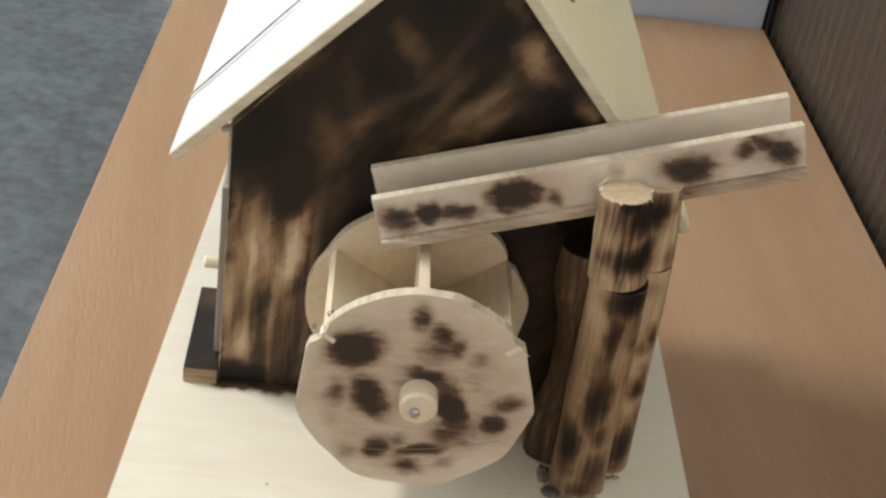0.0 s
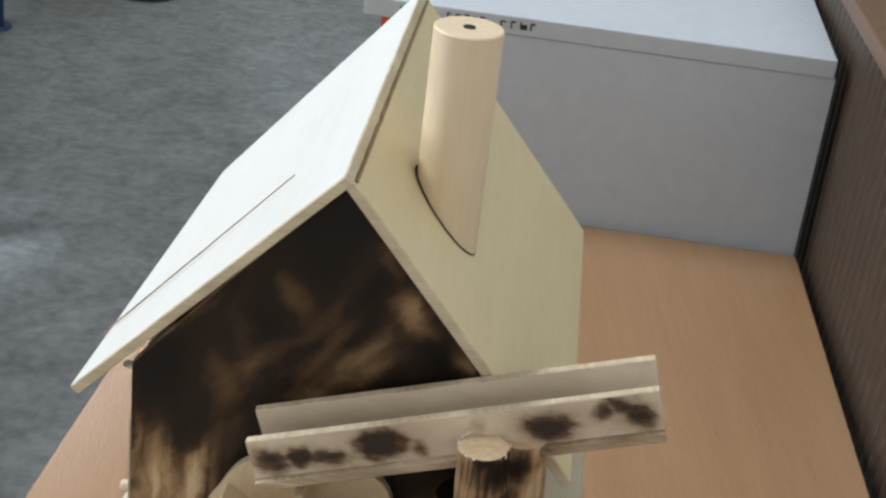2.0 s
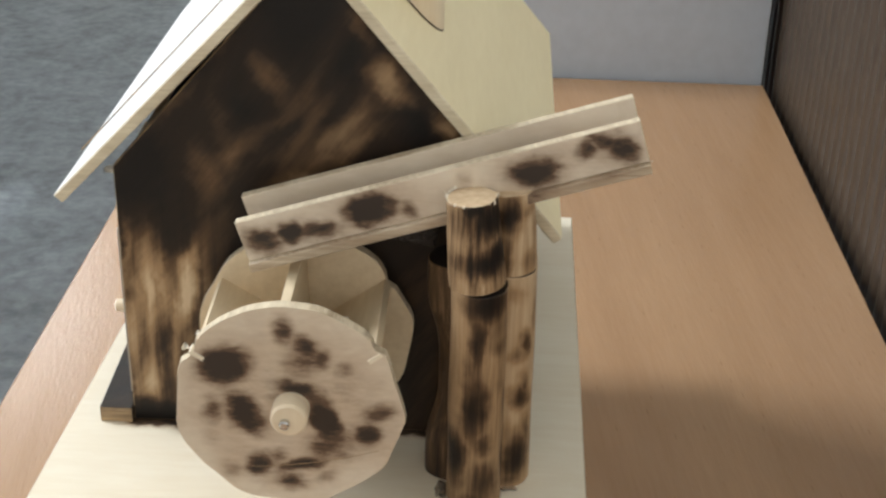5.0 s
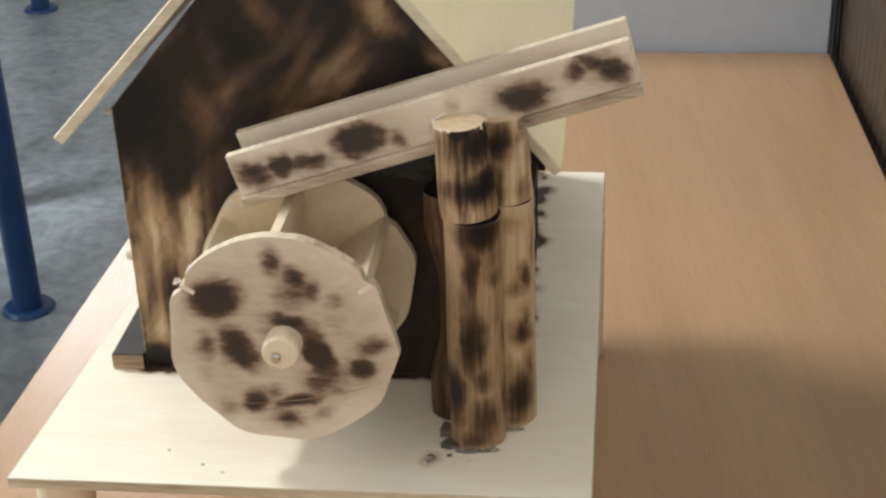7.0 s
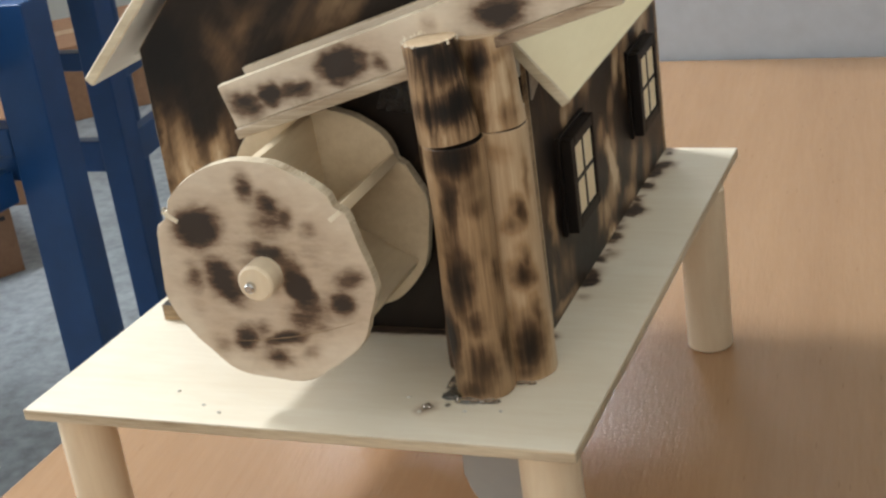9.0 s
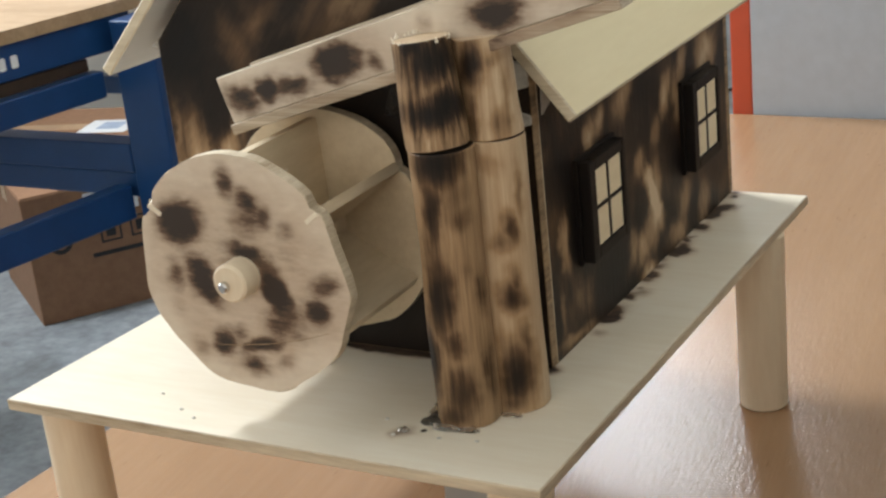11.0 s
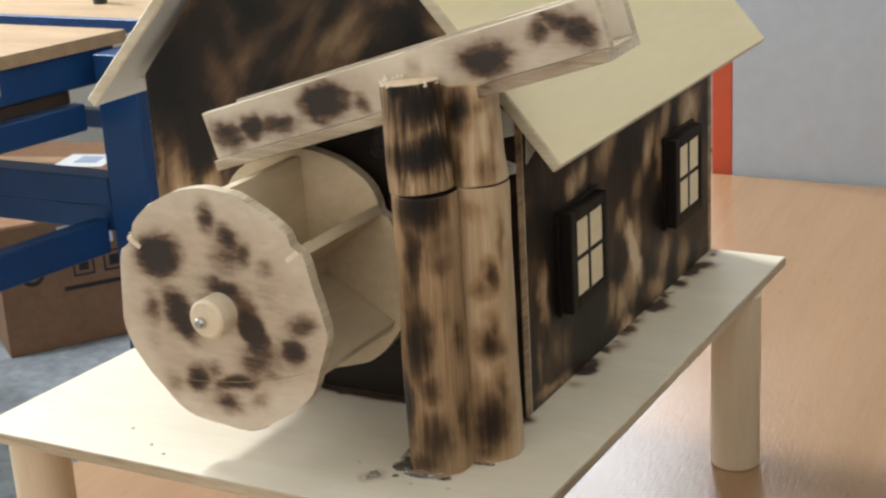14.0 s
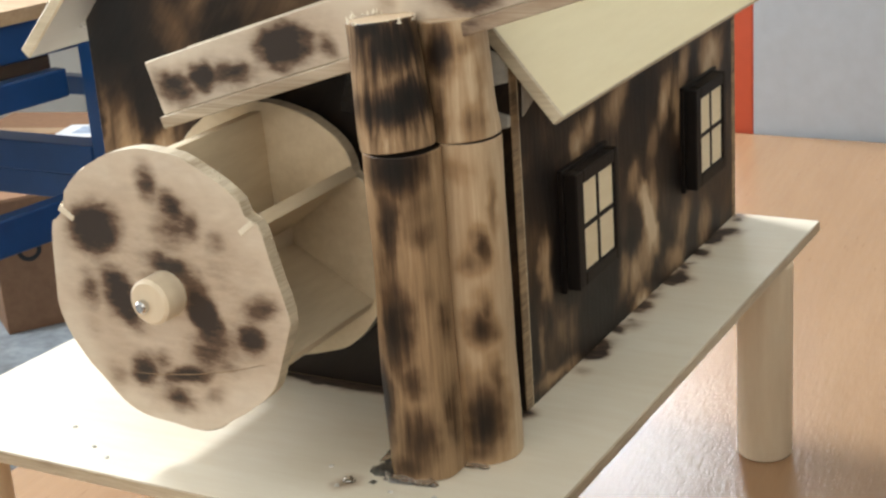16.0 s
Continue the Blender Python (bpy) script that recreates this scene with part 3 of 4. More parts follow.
def slope(name, ridge, eave, y0, y1, thick, mat, label, skew=(0, 0)):
    """A roof board with its top face on the line from the ridge to the eave; skew: how far the eave's far corner is off."""
    (xa, za), (xb, zb) = ridge, eave
    d = Vector((xb - xa, zb - za)).normalized()
    n = Vector((-d.y, d.x))
    n = n if n.y > 0 else -n
    pts = [(xa, za), (xb, zb), (xb - n.x * thick, zb - n.y * thick), (xa - n.x * thick, za - n.y * thick)]
    bm = prism(pts, 1, y0, y1, 0.0)
    for v in bm.verts:
        if v.co.y > y0 + 1:
            k = abs(v.co.x - 100) / 90
            v.co.x += skew[0] * k
            v.co.y += skew[1] * k
    bmesh.ops.bevel(bm, geom=bm.edges[:], offset=0.5, segments=1, affect="EDGES")
    bm.normal_update()
    for f in bm.faces:
        f.material_index = 0 if abs(f.normal.x * n.x + f.normal.z * n.y) > 0.8 else 1
    return mill_part(name, bm, [mat, roof_edge], label=label)


left_roof = slope("roof_panel", (99.5, 194), (9.5, 99), 65, 275, 4, lit_roof, "white sunlit plywood roof board", (8, -15))


def on_left_roof(u, y, lift):
    return Vector((9.5 + 90 * u - 0.726 * lift, y, 99 + 95 * u + 0.688 * lift))


# A thin split in the board, open at the eave and closing towards the ridge.
bm = bmesh.new()
rows = []
for k in range(25):
    u, w = 0.004 + 0.72 * k / 24, 0.62 * (1 - k / 26) + 0.12
    y = 103.5 + 20 * u + 0.5 * noise.noise((u * 14, 3, 0))
    w *= 0.7 + 0.9 * abs(noise.noise((u * 40, 8, 0)))
    rows.append([bm.verts.new(on_left_roof(u, y + a, c)) for a, c in ((-w, 0.12), (w, 0.12), (w, -0.3), (-w, -0.3))])
for p, q in zip(rows, rows[1:]):
    for a in range(4):
        bm.faces.new((p[a], p[(a + 1) % 4], q[(a + 1) % 4], q[a]))
bm.faces.new(rows[0][::-1])
bm.faces.new(rows[-1])
bmesh.ops.recalc_face_normals(bm, faces=bm.faces[:])
mill_part("split", bm, step_edge, left_roof)
slope("roof_panel", (101, 191.5), (188, 87.5), 70, 277, 4, cream_roof, "cream plywood roof board")
# The uneven dark joint along the ridge.
bm = rod((102.7, 71, 189.9), (102.7, 273, 189.9), 0.75, seg=8, rings=60)
for v in bm.verts:
    v.co.z += 0.9 * noise.noise((v.co.y * 0.14, 5, 0)) - 0.1
mill_part("ridge_joint", bm, step_edge, left_roof)

chimney = mill_part("chimney", rod((130, 128, 128), (130, 128, 228), 12.4, bevel=0.5, seg=40), dowel_wood, label="round dowel chimney", smooth=True)
# The shade inside the drilled hole is put in as a flat dark disc.
mill_part("bore", rod((130, 128, 227.9), (130, 128, 228.3), 2.2, seg=16), char_wood, chimney)

# A dark disc drawn as the shaded gap at the chimney's foot, and a glossy blackened glue patch on the gable.
bm = rod((129.6, 127.6, 0), (129.6, 127.6, 0.4), 12.8, seg=40)
for v in bm.verts:
    v.co.z += 191.9 - (v.co.x - 101) * 104 / 87
mill_part("joint", bm, char_wood, chimney)
mill_part("glue_patch", prism([(118, 84), (143, 80), (146, 96), (138, 104), (122, 98)], 1, 73.2, 74.1, 0.3), tar, label="glossy blackened glue")

# Windows on the side wall.
for y in (117.5, 217):
    w = mill_part("window", box(171, 172.5, y - 17.5, y + 16, 26, 63, 0.3), char_wood, house, "small window in a charred frame")
    for a, b, c, d in ((y - 16.5, y - 11.4, 27, 62), (y + 11.4, y + 14.4, 27, 62), (y - 11.4, y + 11.4, 58, 62), (y - 11.4, y + 11.4, 27, 31.2)):
        mill_part("frame_bar", box(172.5, 176.5, a, b, c, d, 0.5), char_wood, w)
    for a, b in ((y - 11.4, y - 0.7), (y + 0.7, y + 11.4)):
        for c, d in ((31.2, 43.9), (45.3, 58)):
            mill_part("pane", box(172.5, 175.6, a, b, c, d, 0.2), pane_ply, w, "pale wooden pane")
    mill_part("glazing_bar", box(172.5, 175.9, y - 0.75, y + 0.75, 31.2, 58, 0.2), char_wood, w, "thin dark glazing bar")
    mill_part("glazing_bar", box(172.5, 175.85, y - 11.2, y + 11.2, 43.85, 45.35, 0.2), char_wood, w, "thin dark glazing bar")

# Water wheel.
wheel = mill_part("water_wheel", rod((98.4, 6, 49.4), (98.4, 73.8, 49.4), 6.2, bevel=0.8), dowel_wood, label="plywood water wheel with scorch spots", smooth=True)
mill_part("nail", rod((97.2, 3.8, 48.7), (97.2, 6.2, 48.7), 1.7, 1.8, seg=14, bevel=0.5), steel, wheel, "steel nail head", smooth=True)


def disc_outline(r, cuts, seed, notches=()):
    out = []
    n = 72
    for i in range(n):
        a = 2 * math.pi * i / n
        k = r
        for c, depth in cuts:
            k = min(k, (r - depth) / max(0.3, math.cos(a - radians(c))))
        for c in notches:
            if abs((math.degrees(a) - c + 180) % 360 - 180) < 3:
                k -= 2.2
        k += 0.35 * noise.noise((math.cos(a) * 6, math.sin(a) * 6, seed))
        out.append((97.5 + k * math.cos(a), 49 + k * math.sin(a)))
    return out


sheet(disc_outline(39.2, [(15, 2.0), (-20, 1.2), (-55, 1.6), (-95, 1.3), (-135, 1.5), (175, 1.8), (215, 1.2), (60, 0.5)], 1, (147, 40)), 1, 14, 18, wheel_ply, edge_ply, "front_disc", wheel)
sheet(disc_outline(39.0, [(30, 2.0), (-10, 1.2), (-75, 1.6), (150, 1.3)], 5, (35,)), 1, 64, 68, paddle_ply, edge_ply, "rear_disc", wheel)
crack = [(82, 24.4), (92, 25.1), (104, 26.9), (116, 29.6), (127, 33.1), (127, 33.2), (116, 29.8), (104, 27.15), (92, 25.35), (82, 24.5)]
mill_part("crack", prism(crack, 1, 13.9, 14.1, 0.0), step_edge, wheel)
for i in range(6):
    a = radians(36 + 56 * i if i < 3 else 30 + 60 * i)
    bm = box(7, 36.3, 18, 64, -1.7, 1.7, 0.2)
    bm.transform(Matrix.Translation((97.5, 0, 49)) @ Matrix.Rotation(-a, 4, "Y"))
    mill_part("paddle", bm, paddle_ply, wheel)

for a in (147, 36):
    bm = box(33.0, 38.3, 13.7, 18.1, -0.8, 0.8, 0.2)
    bm.transform(Matrix.Translation((97.5, 0, 49)) @ Matrix.Rotation(-radians(a), 4, "Y"))
    mill_part("paddle_tongue", bm, pale_ply, wheel, "paddle tongue let through the disc")

# Posts under the water channel; the one behind is hollowed in its middle.
for (x, y), (x1, y1), z0, z1, r0, r1, wood, label in (
        ((160, 36), (159.5, 36), 0, 87, 9.8, 9.6, post_front, "tall lower dowel post"), ((170.5, 50), (170, 50), 0, 87, 9.6, 9.0, post_right, ""),
        ((151.5, 53), (151, 53), 0, 88, 9.8, 9.6, post_left, "hollowed dowel post"), ((158.6, 36.4), (155.8, 37.6), 87.1, 118.5, 9.5, 8.6, upper_front, "short upper dowel"),
        ((169.9, 50), (168, 50), 87.1, 117, 9.1, 8.4, upper_right, "")):
    bm = rod((x, y, z0), (x1, y1, z1), r0, r1, bevel=0.3, wobble=0.05, rings=24, seg=40)
    if wood is post_left:
        for v in bm.verts:
            k = 1 - 0.34 * math.exp(-((v.co.z - 44) / 22) ** 4)
            v.co.x, v.co.y = x + 3 + (v.co.x - x - 3) * k, y + (v.co.y - y) * k
    bm.normal_update()
    for f in bm.faces:
        f.material_index = 1 if abs(f.normal.z) > 0.9 else 0
    mill_part("post", bm, [wood, end_grain if z1 > 100 else char_wood], label=label or "scorched dowel post", smooth=True)
# Torn fibres round the top of the front stub.
bm, fray = bmesh.new(), random.Random(12)
for i in range(26):
    a = fray.uniform(0, 2 * math.pi)
    p = Vector((155.8 + 8.3 * math.cos(a), 37.6 + 8.3 * math.sin(a), 118.2))
    rod(p, p + Vector((math.cos(a) * fray.uniform(-0.6, 1.0), math.sin(a) * fray.uniform(-0.6, 1.0), fray.uniform(0.4, 1.6))), fray.uniform(0.25, 0.6), 0.08, seg=5, bm=bm)
mill_part("torn_fibres", bm, pale_ply, label="torn pale wood fibres")
casing = [(148, -4)] + [(163 - 15.5 * math.cos(a), -35 - 16 * math.sin(a)) for a in [math.pi * i / 14 for i in range(15)]] + [(178, -4)]
mill_part("motor", prism(casing, 1, 36, 48, 1.2), grey_plastic, label="grey rounded casing under the board")

# The sloping channel.
long = Vector((132, 6, 39.8))
length = long.length
ux = long.normalized()
uy = Vector((0, 0, 1)).cross(ux).normalized()
uz = ux.cross(uy)
lay = Matrix.Translation((77, 42, 103.2)) @ Matrix((ux, uy, uz)).transposed().to_4x4()
flume = None
for name, y0, y1, z0, z1 in (("flume", -2.2, 23, -18.6, -15.2), ("side_board", 0, 3.4, -15.2, 0), ("side_board", 19.6, 23, -15.2, 0)):
    bm = prism([(0, z0), (length, z0), (length, z1), (0, z1)], 1, y0, y1, 0.3)
    bm.normal_update()
    for f in bm.faces:
        f.material_index = 0 if abs(f.normal.y) > 0.8 and name != "flume" else 1
    bm.transform(lay)
    ob = mill_part(name, bm, [flume_ply, flume_edge if name == "flume" else edge_ply], flume, "" if flume else "sloping plywood water channel with scorch spots")
    flume = flume or ob

# Step, door and its knob on the far side wall.
bm = box(16.4, 28.8, 71.5, 124, 0, 6.4, 0.4)
bm.normal_update()
for f in bm.faces:
    f.material_index = 1 if f.normal.y < -0.8 else 0
mill_part("step", bm, [side_wood, step_edge], label="charred plywood step")
door = mill_part("door", box(26.2, 29, 82, 126, 7, 78, 0.4), door_ply, house, "grey-brown plywood door")
mill_part("knob", rod((20.0, 94.5, 38.3), (25.8, 94.5, 38.3), 2.4, bevel=0.6, seg=16), dowel_wood, door, smooth=True)
mill_part("lintel", box(27.4, 29, 82, 132, 79, 99, 0.3), pale_ply, house, "pale plywood strip over the door")

# Hot glue at the foot of the posts, on the corner of the wall and along the channel.


def blob(x, y, z, rx, ry, rz, seed, mat=None, label="clear hot glue"):
    bm = bmesh.new()
    bmesh.ops.create_icosphere(bm, subdivisions=3, radius=1)
    for v in bm.verts:
        k = 1 + 0.45 * noise.noise(v.co * 1.6 + Vector((seed, 0, 0)))
        v.co = Vector((x + v.co.x * rx * k, y + v.co.y * ry * k, max(z, z + v.co.z * rz * k)))
    return mill_part("glue", bm, mat or m_glue, label=label, smooth=True)


for i, (x, y, rx, ry, rz) in enumerate(((151, 29, 3.6, 3, 2.4), (157, 26, 5.5, 2, 2), (164, 27, 4, 2, 1.6), (148.5, 38, 2.5, 5, 2), (144.5, 21, 1.8, 1.5, 1.6), (172, 40, 4, 1.6, 1.0), (151, 22.5, 1, 0.9, 0.8))):
    blob(x, y, 0, rx, ry, rz * 0.6, i * 3.1)
for x, y in ((143, 17.5), (158, 19.5), (136, 26), (170, 21), (66, 12), (74, 8), (52, 20)):
    blob(x, y, 0, 0.7, 0.6, 0.5, x, glue_white, "pale crumb on the board")
blob(27.5, 76, 104.5, 2.0, 2.2, 1.6, 51, glue_white, "dried whitish glue")
blob(63, 18.5, 68.5, 1.2, 1.6, 1.4, 40)
blob(68, 18.5, 74, 1.3, 1.6, 1.2, 44)
for k, (y0, y1, z0, z1) in enumerate(((72.6, 73.8, 92, 104), (72.4, 73.8, 80, 88))):
    mill_part("glue_smear", prism([(160, z0), (171, z0 + 3), (171, z1 - 2), (163, z1)], 1, y0, y1, 0.4), glue_white, label="dried whitish glue smear")
mill_part("glue_smear", prism([(80, 84), (98, 92), (99, 101), (81, 99)], 0, 171, 171.6, 0.2), glue_white, label="dried whitish glue smear")
# Splinters on the cut edges of the wheel and the channel.
rng = random.Random(4)
for i in range(16):
    a = radians(rng.uniform(15, 165))
    r = 38.2
    p = Vector((97.5 + r * math.cos(a), rng.uniform(14.2, 17.8), 49 + r * math.sin(a)))
    q = p + Vector((math.cos(a) * rng.uniform(0.4, 1.6), rng.uniform(-1.4, 1), math.sin(a) * rng.uniform(0.4, 1.6)))
    mill_part("splinter", rod(p, q, 0.2, 0.05, seg=5), pale_ply, wheel)
for i in range(3):
    p = lay @ Vector((length - 0.5, rng.uniform(0, 22), rng.uniform(-19, -6)))
    mill_part("splinter", rod(p, p + Vector((rng.uniform(0.6, 1.6), rng.uniform(-1, 1), rng.uniform(-0.6, 1.0))), 0.3, 0.1, seg=5), edge_ply, flume)

# ---- the grey desk behind the table ----
desk = empty("grey_desk", (0.28, 1.24, 0), "grey laminate desk with a red steel frame", "desk")
TOP = TABLE + 79 * U


def desk_part(name, bm, mat, label="", parent=None):
    bmesh.ops.translate(bm, verts=bm.verts[:], vec=(-0.28, -1.24, 0))
    return part(name, bm, mat, parent or desk, label)


desk_part("desktop", box(0.039, 0.495, 0.887, 2.28, TOP + 0.0795, TOP + 0.098, 0.0015), grey_laminate, "grey desktop with handwritten marks on its edge")
desk_part("front_panel", box(0.077, 0.497, 0.8885, 0.905, 0.12, TOP + 0.079, 0.001), grey_laminate)
for x, y in ((0.0565, 0.8895), (0.0565, 2.22), (0.47, 0.91), (0.47, 2.22)):
    desk_part("leg", box(x, x + 0.02, y, y + 0.04, 0.0, TOP + 0.079, 0.002), red_steel, "red square steel leg")
# Handwritten marks on the edge band.
x = 0.074
rng = random.Random(9)
for w, gap in ((0.007, 0.003), (0.007, 0.003), (0.006, 0.02), (0.004, 0.004), (0.006, 0.003), (0.006, 0.003), (0.003, 0.003), (0.006, 0.014), (0.007, 0.003), (0.006, 0.003), (0.007, 0.003), (0.006, 0)):
    z = TOP + 0.085 + rng.uniform(0, 0.001)
    desk_part("ink_bar", box(x, x + 0.0014, 0.8864, 0.8869, z, z + 0.0075), ink)
    desk_part("ink_bar", box(x + 0.0014, x + w, 0.8864, 0.8869, z + rng.choice((0.0, 0.0031, 0.0062)), z + 0.0075 - rng.choice((0.0, 0.0031, 0.006)) * 0.4), ink) if rng.random() < 0.4 else desk_part("ink_bar", box(x + 0.0014, x + w * 0.8, 0.8864, 0.8869, z + 0.006, z + 0.0075), ink)
    x += w + gap

# ---- the brown cupboard ----
cup = empty("cupboard", (0.69, 0.414, 0), "dark brown cupboard with a ribbed front and a pale top", "cupboard", turn=2.1)


def cup_part(name, bm, mat, label=""):
    return part(name, bm, mat, cup, label)


bm = bmesh.new()
low, high = [], []
PITCH, STEPS = 0.0225, 8
for i in range(117 * STEPS + 1):
    x = -0.1585 - 0.0042 * abs(math.sin(math.pi * i / STEPS)) ** 0.7
    y = -1.035 + i * PITCH / STEPS
    low.append(bm.verts.new((x, y, 0.02)))
    high.append(bm.verts.new((x, y, TOP + 0.13)))
for i in range(117 * STEPS):
    bm.faces.new((low[i], low[i + 1], high[i + 1], high[i]))
cup_part("ribbed_front", bm, dark_brown).data.set_sharp_from_angle(angle=radians(60))
cup_part("body", box(-0.157, 0.42, -1.05, 1.61, 0.0, TOP + 0.128), dark_brown)
cup_part("front_rail", box(-0.167, -0.132, -1.05, 1.61, TOP + 0.13, TOP + 0.149, 0.002), brown_rail, "varnished brown front rail")
cup_part("top", box(-0.132, 0.42, -1.05, 1.61, TOP + 0.13, TOP + 0.146, 0.001), sill_white, "pale top board")

# ---- blue benches on the window side ----


def spot(x, y, z=-600):
    """A place in the room, from the model's units over the board."""
    return Vector((x * U, y * U, TABLE + (z + 79) * U))


def bar(p, q, z0, z1, thick):
    """An upright flat bar between two places of the plan, in the model's units."""
    a, c = Vector(p), Vector(q)
    d = (c - a).normalized()
    n = Vector((-d.y, d.x)) * thick / 2
    bm = prism([a + n, c + n, c - n, a - n], 2, z0, z1, 0.0)
    for v in bm.verts:
        v.co = spot(*v.co)
    bmesh.ops.bevel(bm, geom=bm.edges[:], offset=0.0015, segments=1, affect="EDGES")
    return bm


FLOOR = -(TABLE / U + 79)


def hung(ob, bm, name, mat, label=""):
    bmesh.ops.translate(bm, verts=bm.verts[:], vec=-ob.location)
    return part(name, bm, mat, ob, label)


P1, P0, P3 = (-440, 613), (-512, 255), (-900, 606)
bench = empty("workbench", spot(-560, 560, FLOOR), "blue steel workbench with a worn wooden top", "workbench")
P01, P31 = (P0[0] + P3[0] - P1[0], P0[1] + P3[1] - P1[1]), P3
for p in (P1, P0, P3, P01):
    hung(bench, bar((p[0] - 21, p[1]), (p[0] + 21, p[1]), FLOOR, -8, 36), "leg", blue_steel)
E1, E0 = (-473, 632), (-540, 250)
hung(bench, bar(E1, E0, -36, -6.6, 8), "apron", blue_steel, "blue apron with chalked marks")
hung(bench, bar(P3, P01, -36, -7, 8), "apron", blue_steel)
hung(bench, bar((-476, 590), (-530, 270), -70, -48, 14), "rail", blue_steel)
hung(bench, bar((-462, 607), (-880, 606), -137, -112, 24), "rail", blue_steel)
hung(bench, bar((-462, 607), (-880, 606), -160, -138, 14), "rail", blue_steel)
hung(bench, bar((-472, 594), (-530, 270), -176, -147, 16), "rail", blue_steel)
# Thin dark strip in the gap between the apron and the rail below.
hung(bench, bar((-482, 585), (-535, 270), -47.5, -37, 4), "dark_strip", dark_brown, "dark brown strip under the benchtop")
top = prism([(-462, 640), (-533, 240), (-1000, 240), (-925, 640)], 2, -6.5, 4, 0.0)
for v in top.verts:
    v.co = spot(*v.co)
hung(bench, top, "benchtop", bench_wood, "worn wooden benchtop")
for i, (x, w) in enumerate(((-600, 8), (-590, 5), (-583, 7))):
    k = Vector(E1).lerp(Vector(E0), 0.30 + i * 0.03)
    j = Vector(E1).lerp(Vector(E0), 0.30 + i * 0.03 + 0.016)
    n = Vector((-(E0[1] - E1[1]), E0[0] - E1[0])).normalized() * 4.4
    hung(bench, bar(k + n, j + n, -27, -17, 0.5), "chalk_bar", paper)

frame_b = empty("steel_rack", spot(-600, 1100, FLOOR), "blue steel rack frame on the vinyl floor", "rack")
Q2, Q4, Q5 = (-600, 942), (-640, 1420), (-1180, 935)
for p in (Q2, Q4, Q5):
    hung(frame_b, bar((p[0] - 16, p[1]), (p[0] + 16, p[1]), FLOOR, -8, 32), "post", blue_steel)
hung(frame_b, bar(Q2, Q4, -285, -250, 16), "rail", blue_steel)
hung(frame_b, bar(Q2, Q5, -285, -250, 16), "rail", blue_steel)
hung(frame_b, bar(Q2, Q4, -190, -170, 16), "rail", blue_steel)
hung(frame_b, bar(Q2, Q5, -170, -150, 16), "rail", blue_steel)

# The left end, out of view, is lengthened to shade the floor there.
board = prism([(-462, 690), (-1550, 690), (-1550, 960), (-925, 960), (-660, 1450), (-600, 1440), (-560, 960)], 2, -7.5, 3, 0.0)
for v in board.verts:
    v.co = spot(*v.co)
hung(frame_b, board, "shelf_board", bench_wood, "worn wooden shelf board, lengthened out of view to shade the floor")
hung(frame_b, bar((-460, 684), (-1552, 684), -8, 4, 5), "edge_bar", blue_steel)
# Short rod added for the dark stool leg that stands on the board.
hung(frame_b, rod(spot(-588, 757, 3), spot(-588, 757, 60), 0.009, seg=14), "stool_leg", black_rubber, "short black rod for a stool leg")

# Round-legged stand with flanged feet.
stand = empty("round_table", spot(-700, 1300, FLOOR), "table on round blue steel legs with flanged feet", "table")
for x, y in ((-493, 1141), (-867, 2265), (-900, 1400), (-1300, 2300)):
    leg = hung(stand, rod(spot(x, y, FLOOR + 4), spot(x, y, -20), 0.024, seg=24), "leg", blue_steel)
    hung(stand, rod(spot(x, y, FLOOR), spot(x, y, FLOOR + 6), 0.046, 0.040, seg=28, bevel=0.002), "foot", blue_steel)

board = prism([(-480, 1120), (-920, 1382), (-1315, 2320), (-855, 2285)], 2, -20, -6, 0.0)
for v in board.verts:
    v.co = spot(*v.co)
hung(stand, board, "tabletop", bench_wood)

# Boxes under the bench.
tape_mat = plain("packing_tape", (0.42, 0.27, 0.15), 0.3)


def carton(x, y, z, w, d, h, turn, label):
    """A closed box with its middle standing at x, y."""
    ob = empty("cardboard_box", spot(x, y, z), label, "box", "cardboard boxes", turn=turn)
    part("body", box(-w / 2, w / 2, -d / 2, d / 2, 0, h, 0.003), cardboard, ob)
    for a, b in ((-d / 2 + 0.002, -0.0012), (0.0012, d / 2 - 0.002)):
        part("flap", box(-w / 2 + 0.002, w / 2 - 0.002, a, b, h - 0.001, h + 0.0025, 0.0008), cardboard, ob)
    part("tape", box(-w / 2 - 0.0006, w / 2 + 0.0006, -0.025, 0.025, h - 0.04, h + 0.0032), tape_mat, ob)
    return ob


def on_front(ob, d, u0, u1, z0, z1, name, mat, label=""):
    return part(name, box(u0, u1, -d / 2 - 0.0008, -d / 2, z0, z1), mat, ob, label)


ob = carton(-1247, 1317, FLOOR, 0.27, 0.35, 0.27, 54.8, "brown cardboard box with printed symbols and a white label")
on_front(ob, 0.35, -0.01, 0.10, 0.205, 0.255, "label", paper, "white paper label")
for u in (0.005, 0.03, 0.055, 0.075):
    part("label_bar", box(u, u + 0.011, -0.1762, -0.1758, 0.218, 0.232), ink, ob)
for u in (0.012, 0.075):
    for a, b, c, e in ((u, u + 0.044, 0.145, 0.149), (u, u + 0.044, 0.185, 0.189), (u, u + 0.004, 0.149, 0.185), (u + 0.04, u + 0.044, 0.149, 0.185), (u + 0.012, u + 0.032, 0.156, 0.178)):
        on_front(ob, 0.35, a, b, c, e, "printed_mark", ink)
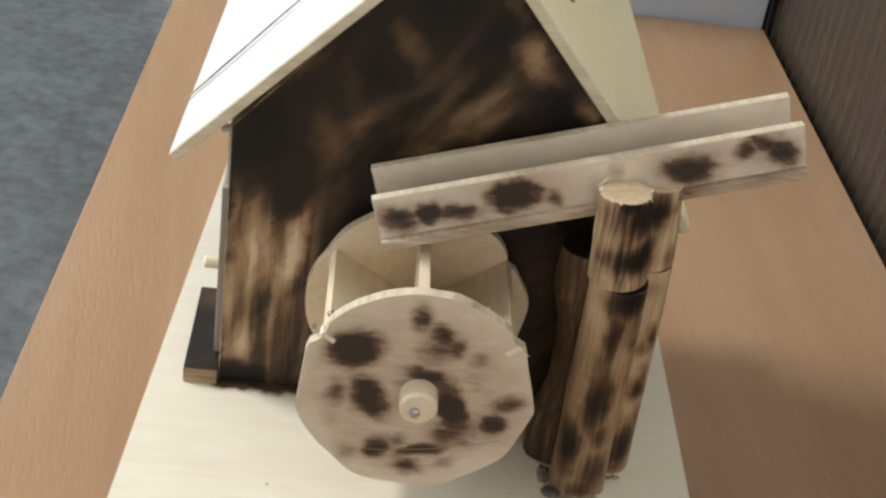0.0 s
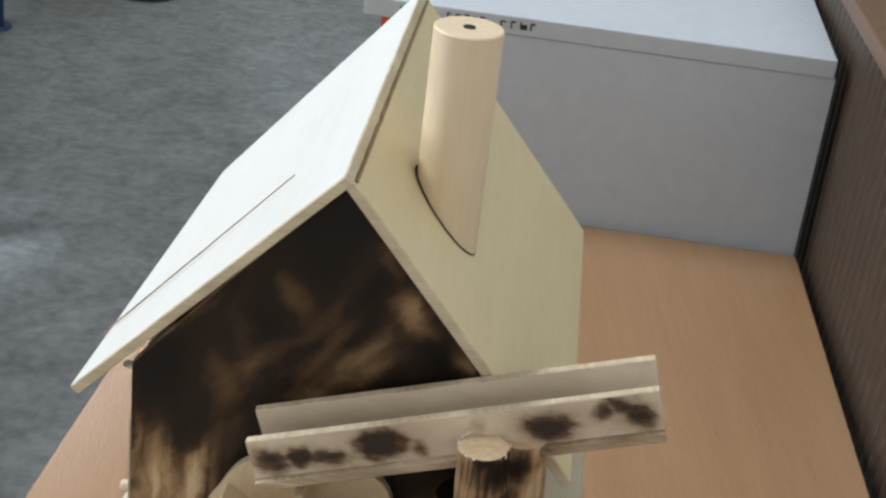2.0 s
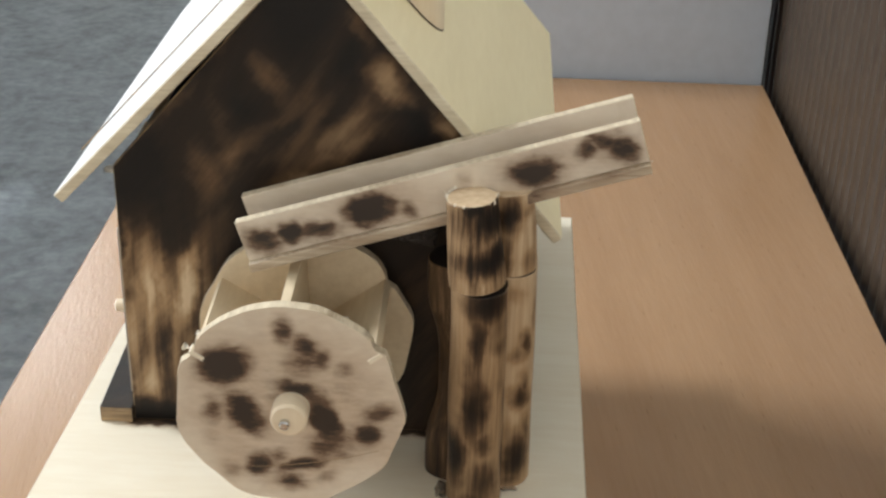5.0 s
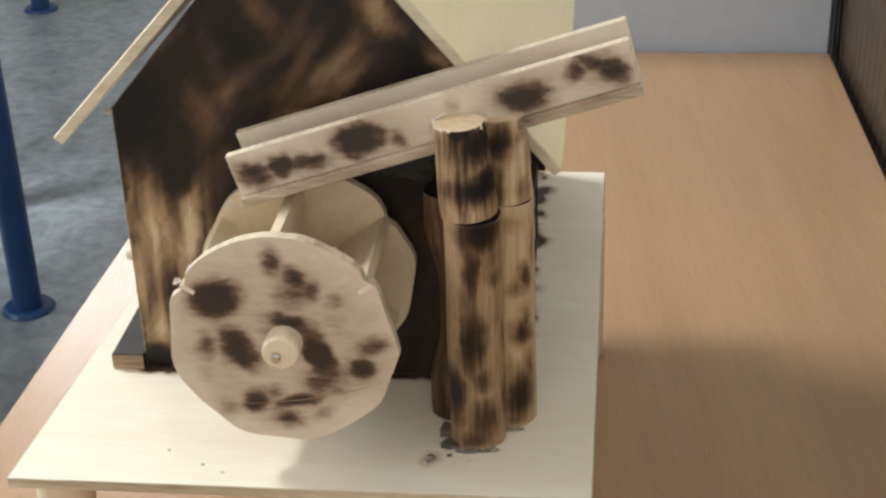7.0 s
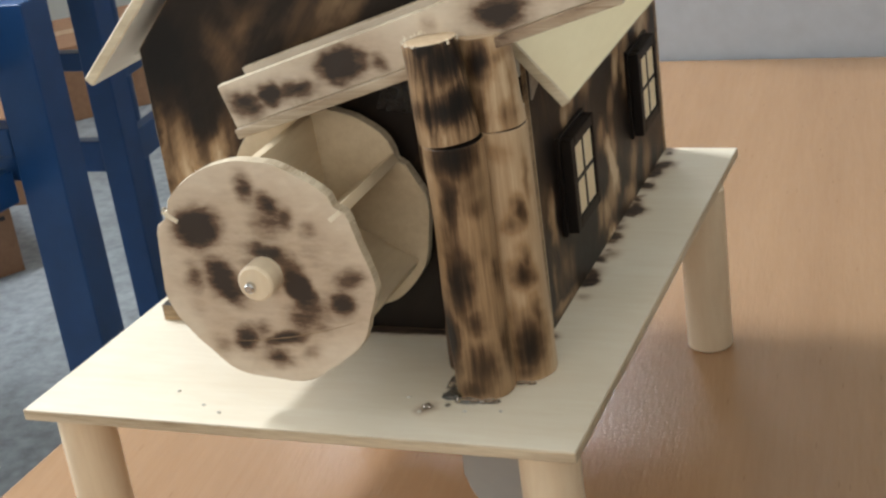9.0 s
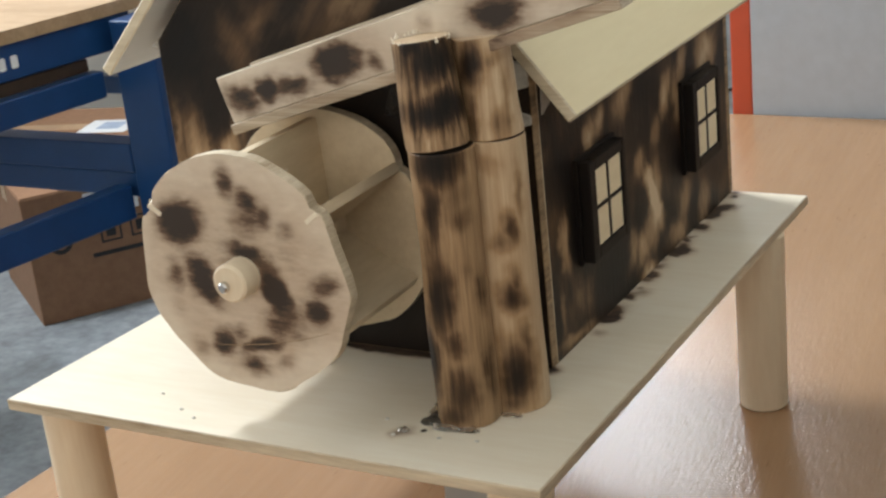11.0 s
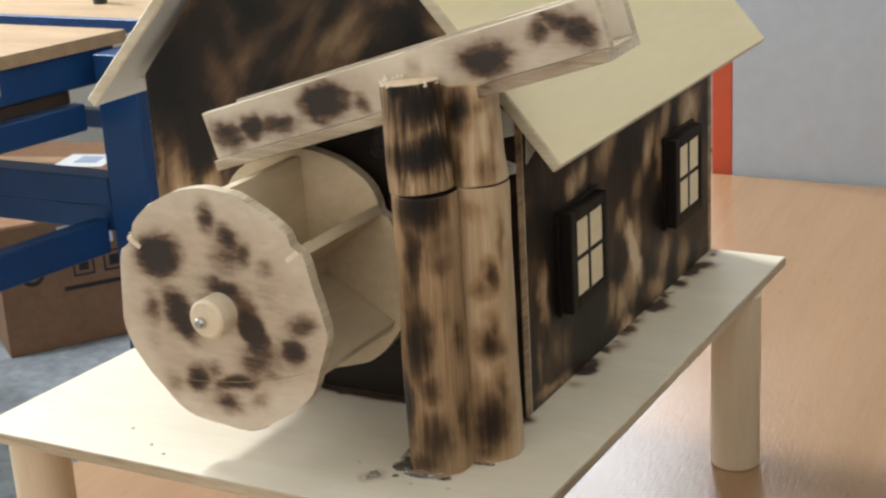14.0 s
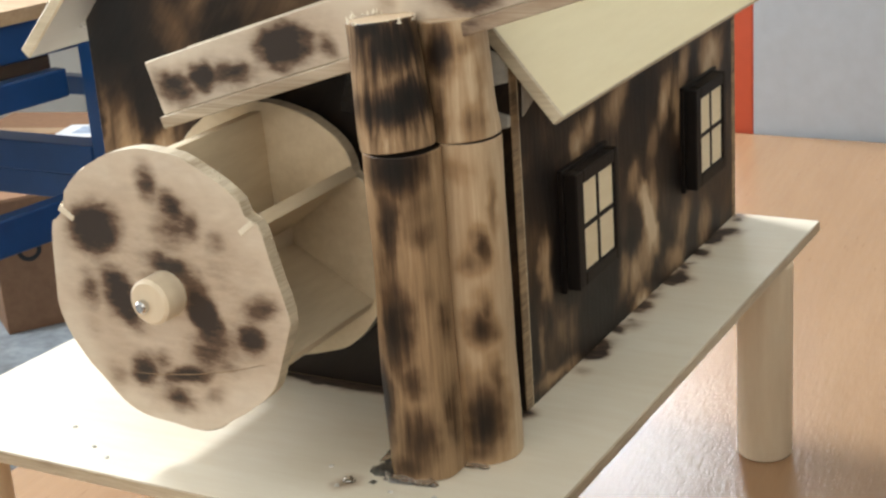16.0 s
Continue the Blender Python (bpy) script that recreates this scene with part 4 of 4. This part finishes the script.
on_front(ob, 0.35, -0.01, 0.12, 0.118, 0.127, "printed_bar", ink)
ring = bmesh.new()
rim = [[ring.verts.new((-0.07 + r * math.cos(a), y, 0.165 + r * math.sin(a))) for a in [math.pi * 2 * k / 28 for k in range(28)]] for r, y in ((0.024, -0.1758), (0.015, -0.1758))]
for k in range(28):
    ring.faces.new((rim[0][k], rim[0][(k + 1) % 28], rim[1][(k + 1) % 28], rim[1][k]))
part("printed_ring", ring, ink, ob)
ob = carton(-1470, 1650, FLOOR, 0.55, 0.36, 0.21, 14, "flat brown cardboard box with a white label on its lid")
part("label", box(-0.04, 0.09, -0.06, 0.05, 0.2133, 0.2142), paper, ob, "white paper label")
part("label_print", box(0.0, 0.06, -0.03, 0.03, 0.2143, 0.2148), plain("label_print", (0.35, 0.42, 0.55), 0.7), ob)
carton(-1395, 2190, FLOOR, 0.5, 0.36, 0.2, 42, "brown cardboard box standing by the far table")

# A cable lying on the floor.
cable = bpy.data.curves.new("floor_cable", "CURVE")
cable.dimensions, cable.bevel_depth, cable.bevel_resolution = "3D", 0.0045, 3
sp = cable.splines.new("BEZIER")
ways = ((-760, 2760), (-735, 2610), (-665, 2520), (-590, 2600), (-570, 2780))
sp.bezier_points.add(len(ways) - 1)
for bp, (x, y) in zip(sp.bezier_points, ways):
    bp.co = spot(x, y, FLOOR) + Vector((0, 0, 0.006))
    bp.handle_left_type = bp.handle_right_type = "AUTO"
cable.materials.append(black_rubber)
tagged(new("floor_cable", cable), "thin black cable lying in a loop on the floor", "cable")

stool = empty("stool", spot(-890, 2560, FLOOR), "dark stool with thin steel legs", "stool")
for dx, dy in ((35, -110), (-60, 90), (90, 120), (-120, -60)):
    hung(stool, rod(spot(-890 + dx, 2560 + dy, FLOOR), spot(-890 + dx * 0.6, 2560 + dy * 0.6, -280), 0.009, seg=12), "leg", black_rubber)
hung(stool, rod(spot(-890, 2560, -280), spot(-890, 2560, -255), 0.16, seg=32, bevel=0.006), "seat", bench_wood)
